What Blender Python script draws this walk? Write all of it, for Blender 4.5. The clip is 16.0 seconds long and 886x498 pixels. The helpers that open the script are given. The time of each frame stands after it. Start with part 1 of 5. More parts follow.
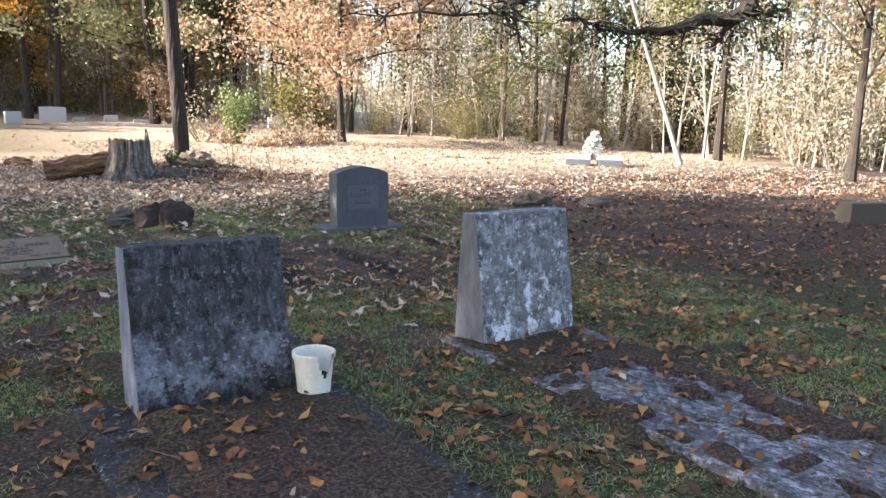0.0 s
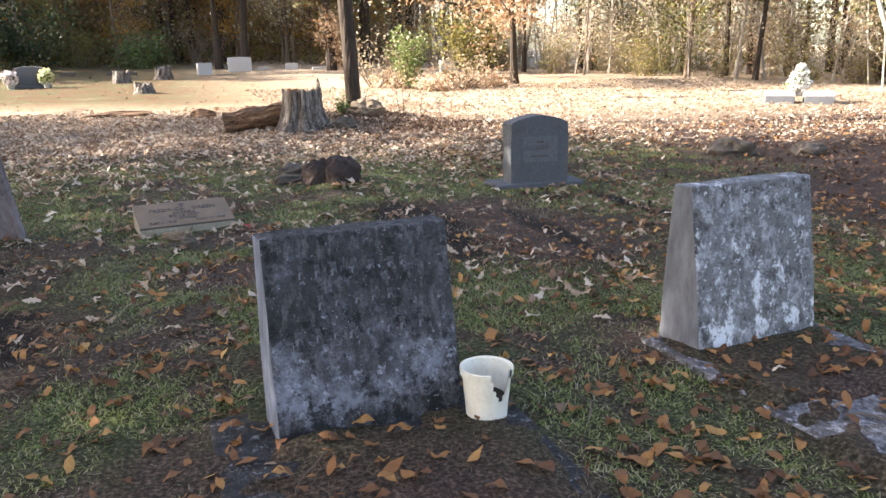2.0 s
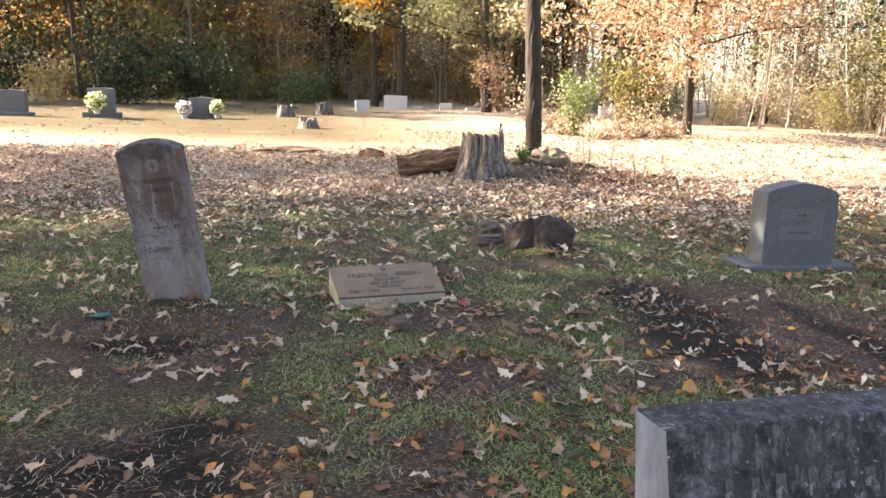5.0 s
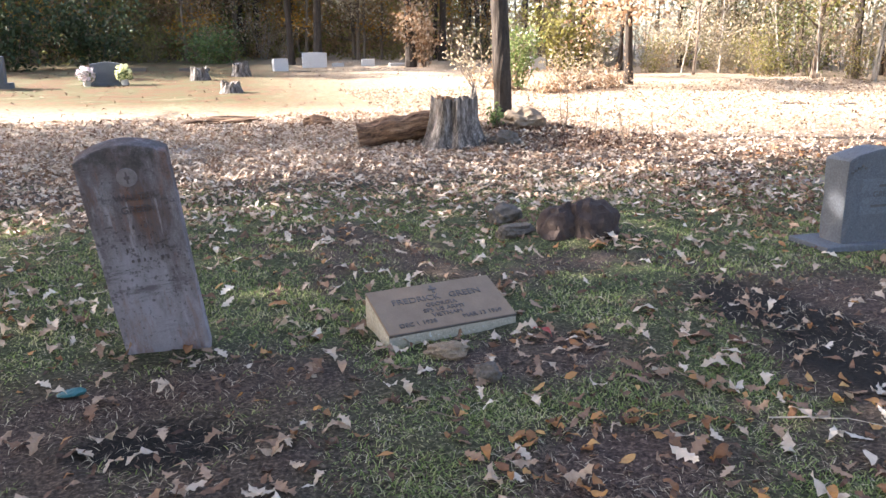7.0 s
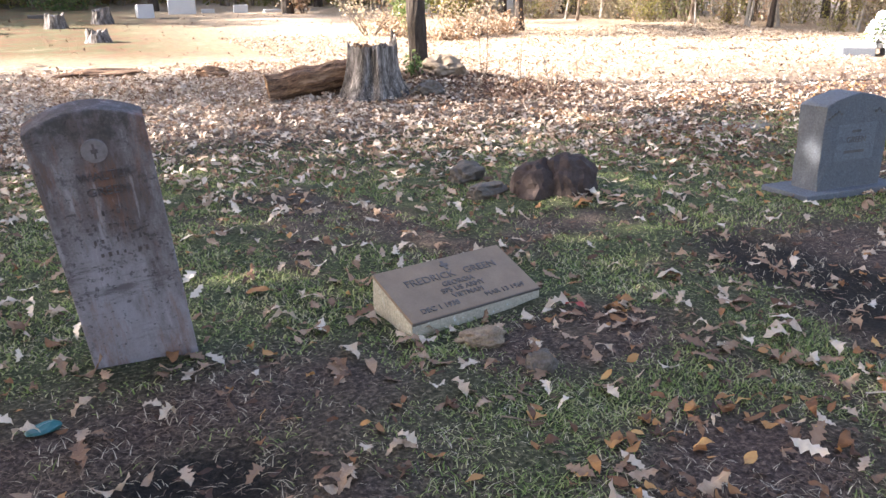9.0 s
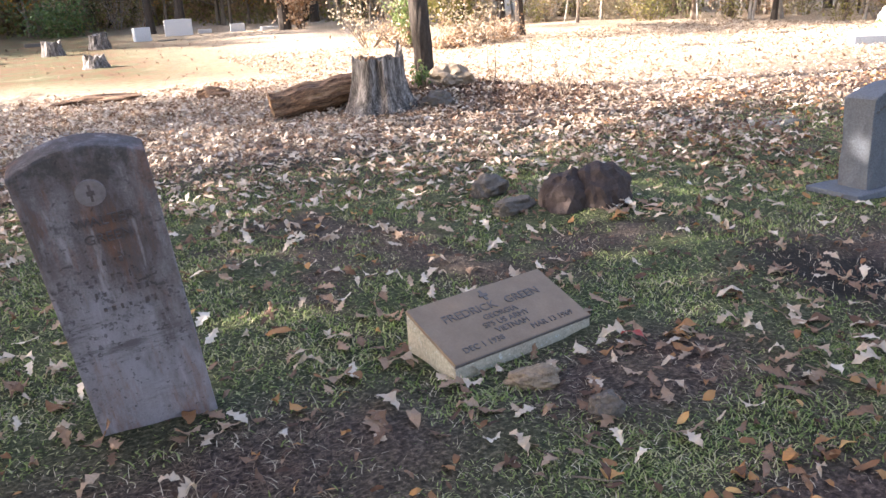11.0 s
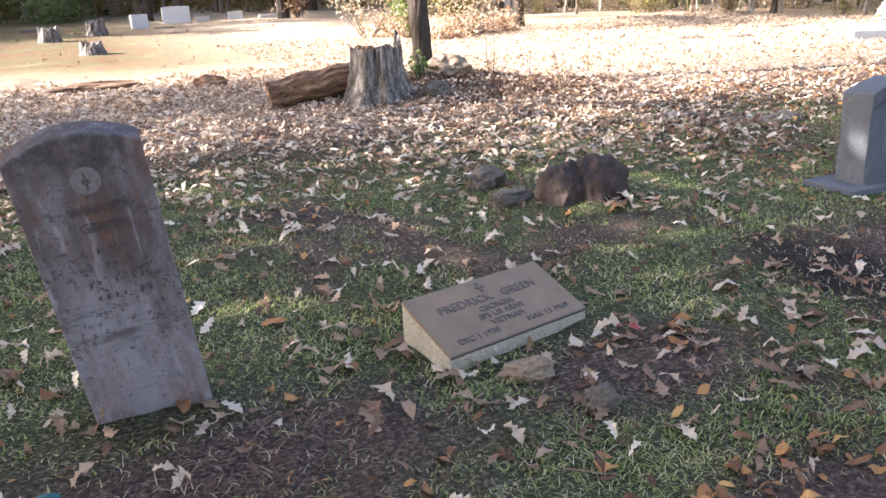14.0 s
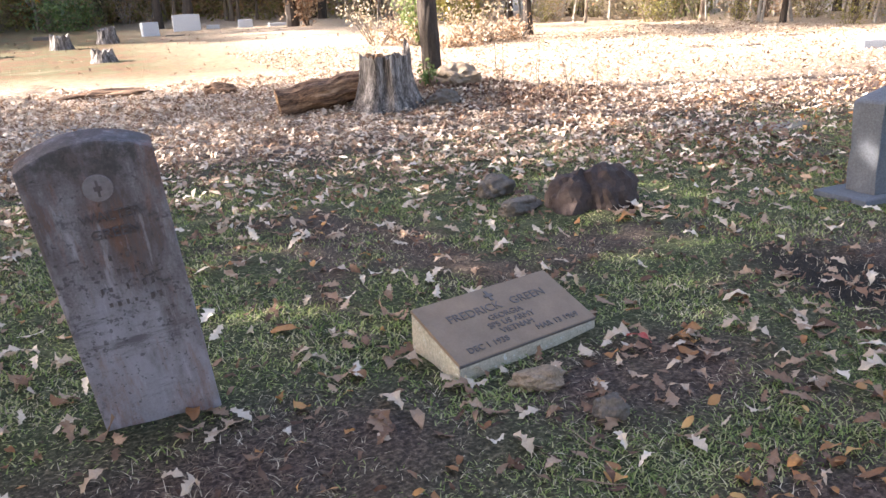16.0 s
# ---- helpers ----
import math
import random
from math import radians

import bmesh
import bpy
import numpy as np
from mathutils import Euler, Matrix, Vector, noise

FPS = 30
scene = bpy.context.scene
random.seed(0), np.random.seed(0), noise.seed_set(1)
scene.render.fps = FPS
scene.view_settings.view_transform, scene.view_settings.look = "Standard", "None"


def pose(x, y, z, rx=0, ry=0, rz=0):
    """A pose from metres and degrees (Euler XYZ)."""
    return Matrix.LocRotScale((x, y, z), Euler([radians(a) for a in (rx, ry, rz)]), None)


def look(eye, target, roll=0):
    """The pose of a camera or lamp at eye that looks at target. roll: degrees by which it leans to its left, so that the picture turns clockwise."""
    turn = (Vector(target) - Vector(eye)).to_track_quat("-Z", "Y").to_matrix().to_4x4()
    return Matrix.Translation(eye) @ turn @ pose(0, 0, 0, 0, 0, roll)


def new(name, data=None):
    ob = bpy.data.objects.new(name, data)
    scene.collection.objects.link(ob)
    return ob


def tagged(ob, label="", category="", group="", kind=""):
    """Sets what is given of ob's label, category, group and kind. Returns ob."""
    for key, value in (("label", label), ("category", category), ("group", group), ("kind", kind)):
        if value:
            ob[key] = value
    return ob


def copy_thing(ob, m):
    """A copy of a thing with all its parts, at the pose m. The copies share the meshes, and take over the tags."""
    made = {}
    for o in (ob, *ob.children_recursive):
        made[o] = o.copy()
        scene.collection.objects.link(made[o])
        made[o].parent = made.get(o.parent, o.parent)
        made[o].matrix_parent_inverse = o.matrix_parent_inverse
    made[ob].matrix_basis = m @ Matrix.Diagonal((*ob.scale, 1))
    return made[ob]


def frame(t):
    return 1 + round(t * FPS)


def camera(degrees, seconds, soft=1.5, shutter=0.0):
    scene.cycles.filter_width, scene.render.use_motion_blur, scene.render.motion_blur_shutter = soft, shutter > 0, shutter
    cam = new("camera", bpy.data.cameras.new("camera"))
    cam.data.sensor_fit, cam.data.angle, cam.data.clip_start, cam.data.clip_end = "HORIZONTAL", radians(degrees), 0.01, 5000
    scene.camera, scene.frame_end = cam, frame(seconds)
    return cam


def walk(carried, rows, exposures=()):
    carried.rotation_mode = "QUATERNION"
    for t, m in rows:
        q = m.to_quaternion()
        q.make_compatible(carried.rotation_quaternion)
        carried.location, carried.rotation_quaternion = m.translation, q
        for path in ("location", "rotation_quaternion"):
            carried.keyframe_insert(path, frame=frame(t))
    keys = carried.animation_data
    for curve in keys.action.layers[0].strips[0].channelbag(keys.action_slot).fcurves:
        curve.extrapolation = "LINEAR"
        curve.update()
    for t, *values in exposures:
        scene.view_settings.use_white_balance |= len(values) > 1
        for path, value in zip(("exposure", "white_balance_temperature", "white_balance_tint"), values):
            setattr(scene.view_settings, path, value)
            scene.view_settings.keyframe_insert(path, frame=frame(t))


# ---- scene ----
cam = camera(59.9, 16.0)
PATH = [
    (0, (0.715, 0.649, 1.041), (1.784, 2.304, 0.699), 1.3),
    (0.5, (0.744, 0.922, 1.055), (1.623, 2.675, 0.661), 3.2),
    (1, (0.796, 1.086, 1.064), (1.638, 2.848, 0.632), 2.0),
    (1.5, (0.907, 1.197, 1.078), (1.613, 3.02, 0.656), -0.8),
    (2, (0.968, 1.257, 1.073), (1.629, 3.078, 0.579), -0.9),
    (2.5, (1.005, 1.272, 1.08), (1.695, 3.056, 0.496), 0.1),
    (3, (1.063, 1.287, 1.08), (1.959, 2.991, 0.538), 0.1),
    (3.5, (1.026, 1.396, 1.07), (1.819, 3.156, 0.547), 1.2),
    (4, (0.868, 1.686, 1.109), (1.542, 3.519, 0.678), 1.1),
    (4.5, (0.751, 2.001, 1.098), (1.194, 3.907, 0.688), 2.2),
    (4.7, (0.705, 2.148, 1.089), (1.05, 4.079, 0.696), 1.1),
    (6.8, (0.19, 3.349, 1.167), (0.734, 5.215, 0.694), 0.9),
    (7, (0.168, 3.466, 1.151), (0.727, 5.318, 0.645), -0.6),
    (7.5, (0.078, 3.723, 1.146), (0.721, 5.528, 0.57), 0.6),
    (8, (-0.163, 3.836, 1.225), (0.617, 5.563, 0.586), 0.2),
    (8.5, (-0.154, 4.02, 1.176), (0.664, 5.741, 0.568), 1.2),
    (8.7, (-0.199, 4.032, 1.136), (0.629, 5.742, 0.51), 0.6),
    (10.8, (-0.162, 4.368, 1.111), (0.695, 6.066, 0.495), -3.2),
    (11, (-0.164, 4.367, 1.111), (0.67, 6.079, 0.499), -3.3),
    (11.5, (-0.16, 4.366, 1.112), (0.662, 6.074, 0.472), -2.9),
    (12, (-0.157, 4.367, 1.114), (0.678, 6.074, 0.489), -3.1),
    (12.5, (-0.161, 4.368, 1.115), (0.677, 6.07, 0.482), -2.8),
    (13, (-0.16, 4.367, 1.114), (0.681, 6.069, 0.484), -3.1),
    (13.5, (-0.16, 4.366, 1.112), (0.691, 6.061, 0.477), -2.9),
    (14, (-0.161, 4.37, 1.112), (0.676, 6.072, 0.477), -2.7),
    (14.5, (-0.161, 4.375, 1.117), (0.673, 6.083, 0.498), -2.9),
    (15, (-0.162, 4.376, 1.117), (0.669, 6.09, 0.506), -2.9),
    (15.5, (-0.164, 4.371, 1.117), (0.665, 6.083, 0.499), -2.8),
    (16, (-0.166, 4.374, 1.114), (0.657, 6.09, 0.499), -2.6),
]
walk(cam, [(t, look(eye, target, roll)) for t, eye, target, roll in PATH],
     [(0.0, 2.38, 6300, 11), (2.0, 2.6, 6950, 13), (3.5, 2.82, 7250, 14), (4.5, 2.85, 7450, 15), (7.0, 2.86, 6400, 15), (12.5, 2.92, 6500, 17), (16.0, 2.92, 6500, 17)])

# ---- light ----
SUN_AZ = Vector((-0.93, 0.34, 0.0)).normalized()
SUN_EL = radians(29)
world = bpy.data.worlds.new("sky")
scene.world = world
world.use_nodes = True
wn, wl = world.node_tree.nodes, world.node_tree.links
sky = wn.new("ShaderNodeTexSky")
sky.sky_type = "NISHITA"
sky.sun_disc = False
sky.sun_elevation = SUN_EL
sky.sun_rotation = math.atan2(SUN_AZ.x, SUN_AZ.y)
sky.air_density, sky.dust_density, sky.ozone_density = 1.0, 2.0, 1.0
wl.new(sky.outputs[0], wn["Background"].inputs[0])
wn["Background"].inputs[1].default_value = 0.115
sun_data = bpy.data.lights.new("sun", "SUN")
sun_data.energy = 5.0
sun_data.angle = radians(0.55)
sun_data.color = (1.0, 0.95, 0.87)
sun = new("sun", sun_data)
sun_way = Vector((SUN_AZ.x * math.cos(SUN_EL), SUN_AZ.y * math.cos(SUN_EL), math.sin(SUN_EL)))
sun.matrix_world = look(sun_way * 60, (0, 0, 0))


# ---- materials ----
def mat(name, colours, scale=6.0, rough=0.85, bump=0.3, fine=60.0, random_from="", spread=0.25, metal=0.0,
        stretch=(1, 1, 1), through_light=0.0, contrast=1.0, spec=0.3):
    """Noise at two scales through a ramp of colours, with a bump; random_from varies pieces: 'island' or 'object'."""
    m = bpy.data.materials.new(name)
    m.use_nodes = True
    n, l = m.node_tree.nodes, m.node_tree.links
    b = n["Principled BSDF"]
    tc = n.new("ShaderNodeTexCoord")
    mp = n.new("ShaderNodeMapping")
    mp.inputs["Scale"].default_value = stretch
    l.new(tc.outputs["Object"], mp.inputs[0])
    big = n.new("ShaderNodeTexNoise")
    big.inputs["Scale"].default_value = scale
    big.inputs["Detail"].default_value = 6
    big.inputs["Roughness"].default_value = 0.65
    l.new(mp.outputs[0], big.inputs["Vector"])
    small = n.new("ShaderNodeTexNoise")
    small.inputs["Scale"].default_value = fine
    small.inputs["Detail"].default_value = 4
    l.new(mp.outputs[0], small.inputs["Vector"])
    mix = n.new("ShaderNodeMix")
    mix.inputs[0].default_value = 0.35
    l.new(big.outputs[0], mix.inputs[2])
    l.new(small.outputs[0], mix.inputs[3])
    fac = mix.outputs[0]
    rng = n.new("ShaderNodeMapRange")
    w = 0.22 / contrast
    rng.inputs[1].default_value, rng.inputs[2].default_value = 0.5 - w, 0.5 + w
    l.new(fac, rng.inputs[0])
    fac = rng.outputs[0]
    if random_from:
        rnd = n.new("ShaderNodeNewGeometry" if random_from == "island" else "ShaderNodeObjectInfo")
        out = rnd.outputs["Random Per Island" if random_from == "island" else "Random"]
        mx = n.new("ShaderNodeMix")
        mx.inputs[0].default_value = 1.0 - spread
        l.new(fac, mx.inputs[2])
        l.new(out, mx.inputs[3])
        fac = mx.outputs[0]
    ramp = n.new("ShaderNodeValToRGB")
    e = ramp.color_ramp.elements
    for k, c in enumerate(colours):
        at = k / max(1, len(colours) - 1)
        el = e[k] if k < 2 else e.new(at)
        el.position = at
        el.color = (*c, 1)
    l.new(fac, ramp.inputs[0])
    l.new(ramp.outputs[0], b.inputs["Base Color"])
    b.inputs["Roughness"].default_value = rough
    b.inputs["Metallic"].default_value = metal
    b.inputs["Specular IOR Level"].default_value = spec
    if bump:
        bp = n.new("ShaderNodeBump")
        bp.inputs["Strength"].default_value = bump
        bp.inputs["Distance"].default_value = 0.01
        l.new(mix.outputs[0], bp.inputs["Height"])
        l.new(bp.outputs[0], b.inputs["Normal"])
    if through_light:
        tr = n.new("ShaderNodeBsdfTranslucent")
        l.new(ramp.outputs[0], tr.inputs[0])
        ms = n.new("ShaderNodeMixShader")
        ms.inputs[0].default_value = through_light
        l.new(b.outputs[0], ms.inputs[1])
        l.new(tr.outputs[0], ms.inputs[2])
        l.new(ms.outputs[0], n["Material Output"].inputs[0])
    return m


def stone_mat(name, base, dark, pale, dark_amount, pale_amount, band=None, front=False, size=1.0):
    """Weathered concrete or stone: base grain, dark algae blotches with vertical streaks, pale lichen spots."""
    m = bpy.data.materials.new(name)
    m.use_nodes = True
    n, l = m.node_tree.nodes, m.node_tree.links
    b = n["Principled BSDF"]
    tc = n.new("ShaderNodeTexCoord")

    def noise_at(scale, detail=6, stretch=(1, 1, 1), rough=0.65):
        mp = n.new("ShaderNodeMapping")
        mp.inputs["Scale"].default_value = stretch
        l.new(tc.outputs["Object"], mp.inputs[0])
        t = n.new("ShaderNodeTexNoise")
        t.inputs["Scale"].default_value = scale
        t.inputs["Detail"].default_value = detail
        t.inputs["Roughness"].default_value = rough
        l.new(mp.outputs[0], t.inputs["Vector"])
        return t.outputs[0]

    def ranged(sock, lo, hi):
        r = n.new("ShaderNodeMapRange")
        r.inputs[1].default_value, r.inputs[2].default_value = lo, hi
        l.new(sock, r.inputs[0])
        return r.outputs[0]

    def blend(fac, a, c):
        x = n.new("ShaderNodeMix")
        x.data_type = "RGBA"
        l.new(fac, x.inputs[0])
        for sock, v in ((x.inputs[6], a), (x.inputs[7], c)):
            if isinstance(v, tuple):
                sock.default_value = (*v, 1)
            else:
                l.new(v, sock)
        return x.outputs[2]

    def maths(op, a, c):
        x = n.new("ShaderNodeMath")
        x.operation = op
        for k, v in ((0, a), (1, c)):
            if isinstance(v, float):
                x.inputs[k].default_value = v
            else:
                l.new(v, x.inputs[k])
        return x.outputs[0]

    grain = noise_at(160, 3)
    streak = noise_at(13 * size, 8, (2.6, 2.6, 0.6), 0.72)
    blot = noise_at(10 * size, 10, rough=0.72)
    spots = noise_at(24 * size, 10, rough=0.78)
    cells = noise_at(75, 6, rough=0.7)
    darkness = maths("ADD", maths("MULTIPLY", streak, 0.6), maths("MULTIPLY", blot, 0.4))
    if band:
        sep = n.new("ShaderNodeSeparateXYZ")
        l.new(tc.outputs["Object"], sep.inputs[0])
        lift = ranged(maths("ADD", sep.outputs[2], maths("MULTIPLY", blot, 0.25)), band[0], band[1])
        darkness = maths("ADD", darkness, maths("MULTIPLY", lift, band[2]))
    dk = ranged(darkness, 0.56 - dark_amount, 0.74 - dark_amount)
    pl = ranged(maths("ADD", maths("MULTIPLY", spots, 0.7), maths("MULTIPLY", cells, 0.3)), 0.635 - pale_amount, 0.725 - pale_amount)
    if band:
        pl = maths("MULTIPLY", pl, maths("SUBTRACT", 1.0, maths("MULTIPLY", lift, 0.75)))
    if front:
        # growth sits on the weather face, the flanks stay plainer
        sepn = n.new("ShaderNodeSeparateXYZ")
        l.new(tc.outputs["Normal"], sepn.inputs[0])
        gate = maths("ADD", maths("MULTIPLY", ranged(maths("MULTIPLY", sepn.outputs[1], -1.0), 0.3, 0.8), 0.8), 0.2)
        dk, pl = maths("MULTIPLY", dk, gate), maths("MULTIPLY", pl, gate)
    base2 = blend(ranged(grain, 0.3, 0.7), tuple(v * 0.75 for v in base), tuple(min(1, v * 1.2) for v in base))
    col = blend(dk, base2, dark)
    col = blend(pl, col, pale)
    fine = ranged(cells, 0.35, 0.7)
    col2 = n.new("ShaderNodeMix")
    col2.data_type, col2.blend_type = "RGBA", "MULTIPLY"
    col2.inputs[0].default_value = 0.32
    l.new(col, col2.inputs[6])
    cr = n.new("ShaderNodeCombineColor")
    for k in range(3):
        l.new(fine, cr.inputs[k])
    l.new(cr.outputs[0], col2.inputs[7])
    l.new(col2.outputs[2], b.inputs["Base Color"])
    b.inputs["Roughness"].default_value = 0.9
    b.inputs["Specular IOR Level"].default_value = 0.25
    h = maths("ADD", maths("MULTIPLY", grain, 0.5), maths("MULTIPLY", spots, 1.0))
    bp = n.new("ShaderNodeBump")
    bp.inputs["Strength"].default_value, bp.inputs["Distance"].default_value = 0.5, 0.008
    l.new(h, bp.inputs["Height"])
    l.new(bp.outputs[0], b.inputs["Normal"])
    return m


def layered_stone(name, base, layers, skylit_flank=None, bump=0.5):
    """Weathered slab. A layer is (colour, scale, stretch, roughness, low, high, strength, zone); the zone raises the
    growth between four heights above the foot, by a gain. The plainer sides have a colour with bluish skylight painted
    in."""
    m = bpy.data.materials.new(name)
    m.use_nodes = True
    n, l = m.node_tree.nodes, m.node_tree.links
    b = n["Principled BSDF"]
    tc = n.new("ShaderNodeTexCoord")
    sep = n.new("ShaderNodeSeparateXYZ")
    l.new(tc.outputs["Object"], sep.inputs[0])

    def noise_at(k, scale, stretch, rough):
        mp = n.new("ShaderNodeMapping")
        mp.inputs["Scale"].default_value = stretch
        mp.inputs["Location"].default_value = (3.7 * k, 1.3 * k, 2.1 * k)
        l.new(tc.outputs["Object"], mp.inputs[0])
        t = n.new("ShaderNodeTexNoise")
        t.inputs["Scale"].default_value, t.inputs["Detail"].default_value, t.inputs["Roughness"].default_value = scale, 8, rough
        l.new(mp.outputs[0], t.inputs["Vector"])
        return t.outputs[0]

    def ranged(sock, lo, hi, to=1.0):
        r = n.new("ShaderNodeMapRange")
        r.inputs[1].default_value, r.inputs[2].default_value, r.inputs[4].default_value = lo, hi, to
        l.new(sock, r.inputs[0])
        return r.outputs[0]

    def maths(op, a, c):
        x = n.new("ShaderNodeMath")
        x.operation = op
        for k, v in ((0, a), (1, c)):
            if isinstance(v, float):
                x.inputs[k].default_value = v
            else:
                l.new(v, x.inputs[k])
        return x.outputs[0]

    def blend(fac, a, c):
        x = n.new("ShaderNodeMix")
        x.data_type = "RGBA"
        l.new(fac, x.inputs[0])
        for sock, v in ((x.inputs[6], a), (x.inputs[7], c)):
            if isinstance(v, tuple):
                sock.default_value = (*v, 1)
            else:
                l.new(v, sock)
        return x.outputs[2]

    grain = noise_at(9, 170.0, (1, 1, 1), 0.6)
    cloud = noise_at(5, 5.0, (1, 1, 1), 0.6)
    col = blend(ranged(grain, 0.3, 0.7), tuple(v * 0.7 for v in base), tuple(v * 1.3 for v in base))
    front = None
    # faces turned sideways take a plainer colour, blued to imitate skylight
    if skylit_flank:
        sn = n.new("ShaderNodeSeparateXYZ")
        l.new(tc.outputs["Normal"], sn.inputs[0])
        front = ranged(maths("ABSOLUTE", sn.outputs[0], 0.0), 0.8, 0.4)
        side = blend(ranged(noise_at(7, 16.0, (1, 1, 0.35), 0.7), 0.35, 0.65), tuple(v * 0.6 for v in skylit_flank), tuple(v * 1.25 for v in skylit_flank))
    height = None
    for k, (colour, scale, stretch, rough, lo, hi, strength, zone) in enumerate(layers):
        f = noise_at(k, scale, stretch, rough)
        height = f if height is None else maths("ADD", height, f)
        if zone:
            z0, z1, z2, z3, gain = zone
            zz = maths("ADD", sep.outputs[2], maths("MULTIPLY", maths("SUBTRACT", cloud, 0.5), 0.22))
            f = maths("ADD", f, maths("MULTIPLY", maths("MINIMUM", ranged(zz, z0, z1), ranged(zz, z3, z2)), gain))
        col = blend(ranged(f, lo, hi, strength), col, colour)
    if skylit_flank:
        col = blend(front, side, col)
    l.new(col, b.inputs["Base Color"])
    b.inputs["Roughness"].default_value = 0.9
    b.inputs["Specular IOR Level"].default_value = 0.25
    bp = n.new("ShaderNodeBump")
    bp.inputs["Strength"].default_value, bp.inputs["Distance"].default_value = bump, 0.006
    l.new(maths("ADD", maths("MULTIPLY", grain, 0.6), maths("MULTIPLY", height, 1.2 / len(layers))), bp.inputs["Height"])
    l.new(bp.outputs[0], b.inputs["Normal"])
    return m


EVEN = (1, 1, 1)
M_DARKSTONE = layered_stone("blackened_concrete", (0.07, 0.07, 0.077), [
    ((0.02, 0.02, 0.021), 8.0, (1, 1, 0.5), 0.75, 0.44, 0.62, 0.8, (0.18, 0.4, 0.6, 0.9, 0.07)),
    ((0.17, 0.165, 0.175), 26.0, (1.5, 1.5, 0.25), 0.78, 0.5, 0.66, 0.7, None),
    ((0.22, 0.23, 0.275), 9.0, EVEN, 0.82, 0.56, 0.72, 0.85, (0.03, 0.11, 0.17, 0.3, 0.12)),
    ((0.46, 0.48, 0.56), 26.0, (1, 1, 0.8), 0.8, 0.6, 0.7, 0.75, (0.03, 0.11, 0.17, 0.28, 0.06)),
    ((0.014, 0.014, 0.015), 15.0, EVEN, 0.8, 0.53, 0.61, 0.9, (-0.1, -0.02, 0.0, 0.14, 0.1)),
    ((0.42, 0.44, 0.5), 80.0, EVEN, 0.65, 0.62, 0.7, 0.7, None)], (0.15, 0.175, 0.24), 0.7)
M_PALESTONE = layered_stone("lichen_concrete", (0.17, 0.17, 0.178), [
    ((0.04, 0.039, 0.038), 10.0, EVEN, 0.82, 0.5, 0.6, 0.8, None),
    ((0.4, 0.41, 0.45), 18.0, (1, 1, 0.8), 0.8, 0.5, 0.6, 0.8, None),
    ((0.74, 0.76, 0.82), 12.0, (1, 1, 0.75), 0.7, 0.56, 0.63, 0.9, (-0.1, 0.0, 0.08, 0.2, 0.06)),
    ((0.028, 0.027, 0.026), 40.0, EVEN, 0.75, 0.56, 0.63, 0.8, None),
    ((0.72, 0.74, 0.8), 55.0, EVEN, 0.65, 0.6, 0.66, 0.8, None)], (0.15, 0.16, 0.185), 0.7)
M_MARBLE = layered_stone("stained_marble", (0.17, 0.146, 0.152), [
    ((0.27, 0.25, 0.27), 5.0, (1, 1, 0.5), 0.7, 0.45, 0.66, 0.8, (-0.1, 0.0, 0.22, 0.5, 0.12)),
    ((0.075, 0.055, 0.05), 8.0, (1, 1, 0.35), 0.72, 0.47, 0.66, 0.8, (0.35, 0.55, 0.9, 1.0, 0.12)),
    ((0.17, 0.075, 0.042), 8.0, (1.3, 1, 0.25), 0.75, 0.54, 0.68, 0.65, (0.4, 0.6, 0.8, 0.9, 0.05)),
    ((0.34, 0.31, 0.33), 20.0, (1.4, 1, 0.25), 0.7, 0.58, 0.7, 0.6, (0.35, 0.5, 0.62, 0.7, 0.05)),
    ((0.06, 0.05, 0.05), 9.0, (0.5, 1, 2.6), 0.78, 0.58, 0.7, 0.7, (0.2, 0.27, 0.33, 0.42, 0.1)),
    ((0.035, 0.03, 0.03), 75.0, EVEN, 0.5, 0.645, 0.7, 0.6, (0.16, 0.3, 0.5, 0.62, 0.06)),
    ((0.05, 0.045, 0.043), 12.0, EVEN, 0.78, 0.56, 0.68, 0.75, (0.72, 0.8, 1.0, 1.1, 0.14))], None, 0.5)
M_LEDGER_PALE = layered_stone("lichen_ledger_concrete", (0.075, 0.073, 0.075), [
    ((0.22, 0.22, 0.245), 8.0, (1.1, 0.8, 1), 0.85, 0.46, 0.6, 0.8, None),
    ((0.5, 0.51, 0.57), 17.0, (1.2, 0.8, 1), 0.85, 0.5, 0.62, 0.9, None),
    ((0.03, 0.026, 0.024), 30.0, EVEN, 0.8, 0.5, 0.58, 0.85, None),
    ((0.1, 0.07, 0.05), 60.0, EVEN, 0.7, 0.56, 0.66, 0.7, None)], None, 0.8)
M_LEDGER = stone_mat("black_ledger_concrete", (0.06, 0.06, 0.062), (0.014, 0.014, 0.015), (0.4, 0.4, 0.42), 0.13, 0.09)
M_GRANITE = stone_mat("grey_granite", (0.125, 0.133, 0.148), (0.06, 0.064, 0.071), (0.2, 0.21, 0.228), 0.0, 0.03)
M_PANEL = stone_mat("polished_panel", (0.145, 0.156, 0.176), (0.1, 0.108, 0.12), (0.2, 0.212, 0.235), 0.0, 0.03)
M_ENGRAVE = mat("engraving", [(0.05, 0.05, 0.05), (0.12, 0.11, 0.1)], 20)
M_BRONZE = mat("weathered_bronze", [(0.14, 0.095, 0.06), (0.22, 0.152, 0.1)], 9, 0.6, 0.15, 120)
M_BRONZE_DARK = mat("bronze_letters", [(0.07, 0.06, 0.055), (0.12, 0.1, 0.085)], 20, 0.6, 0.1)
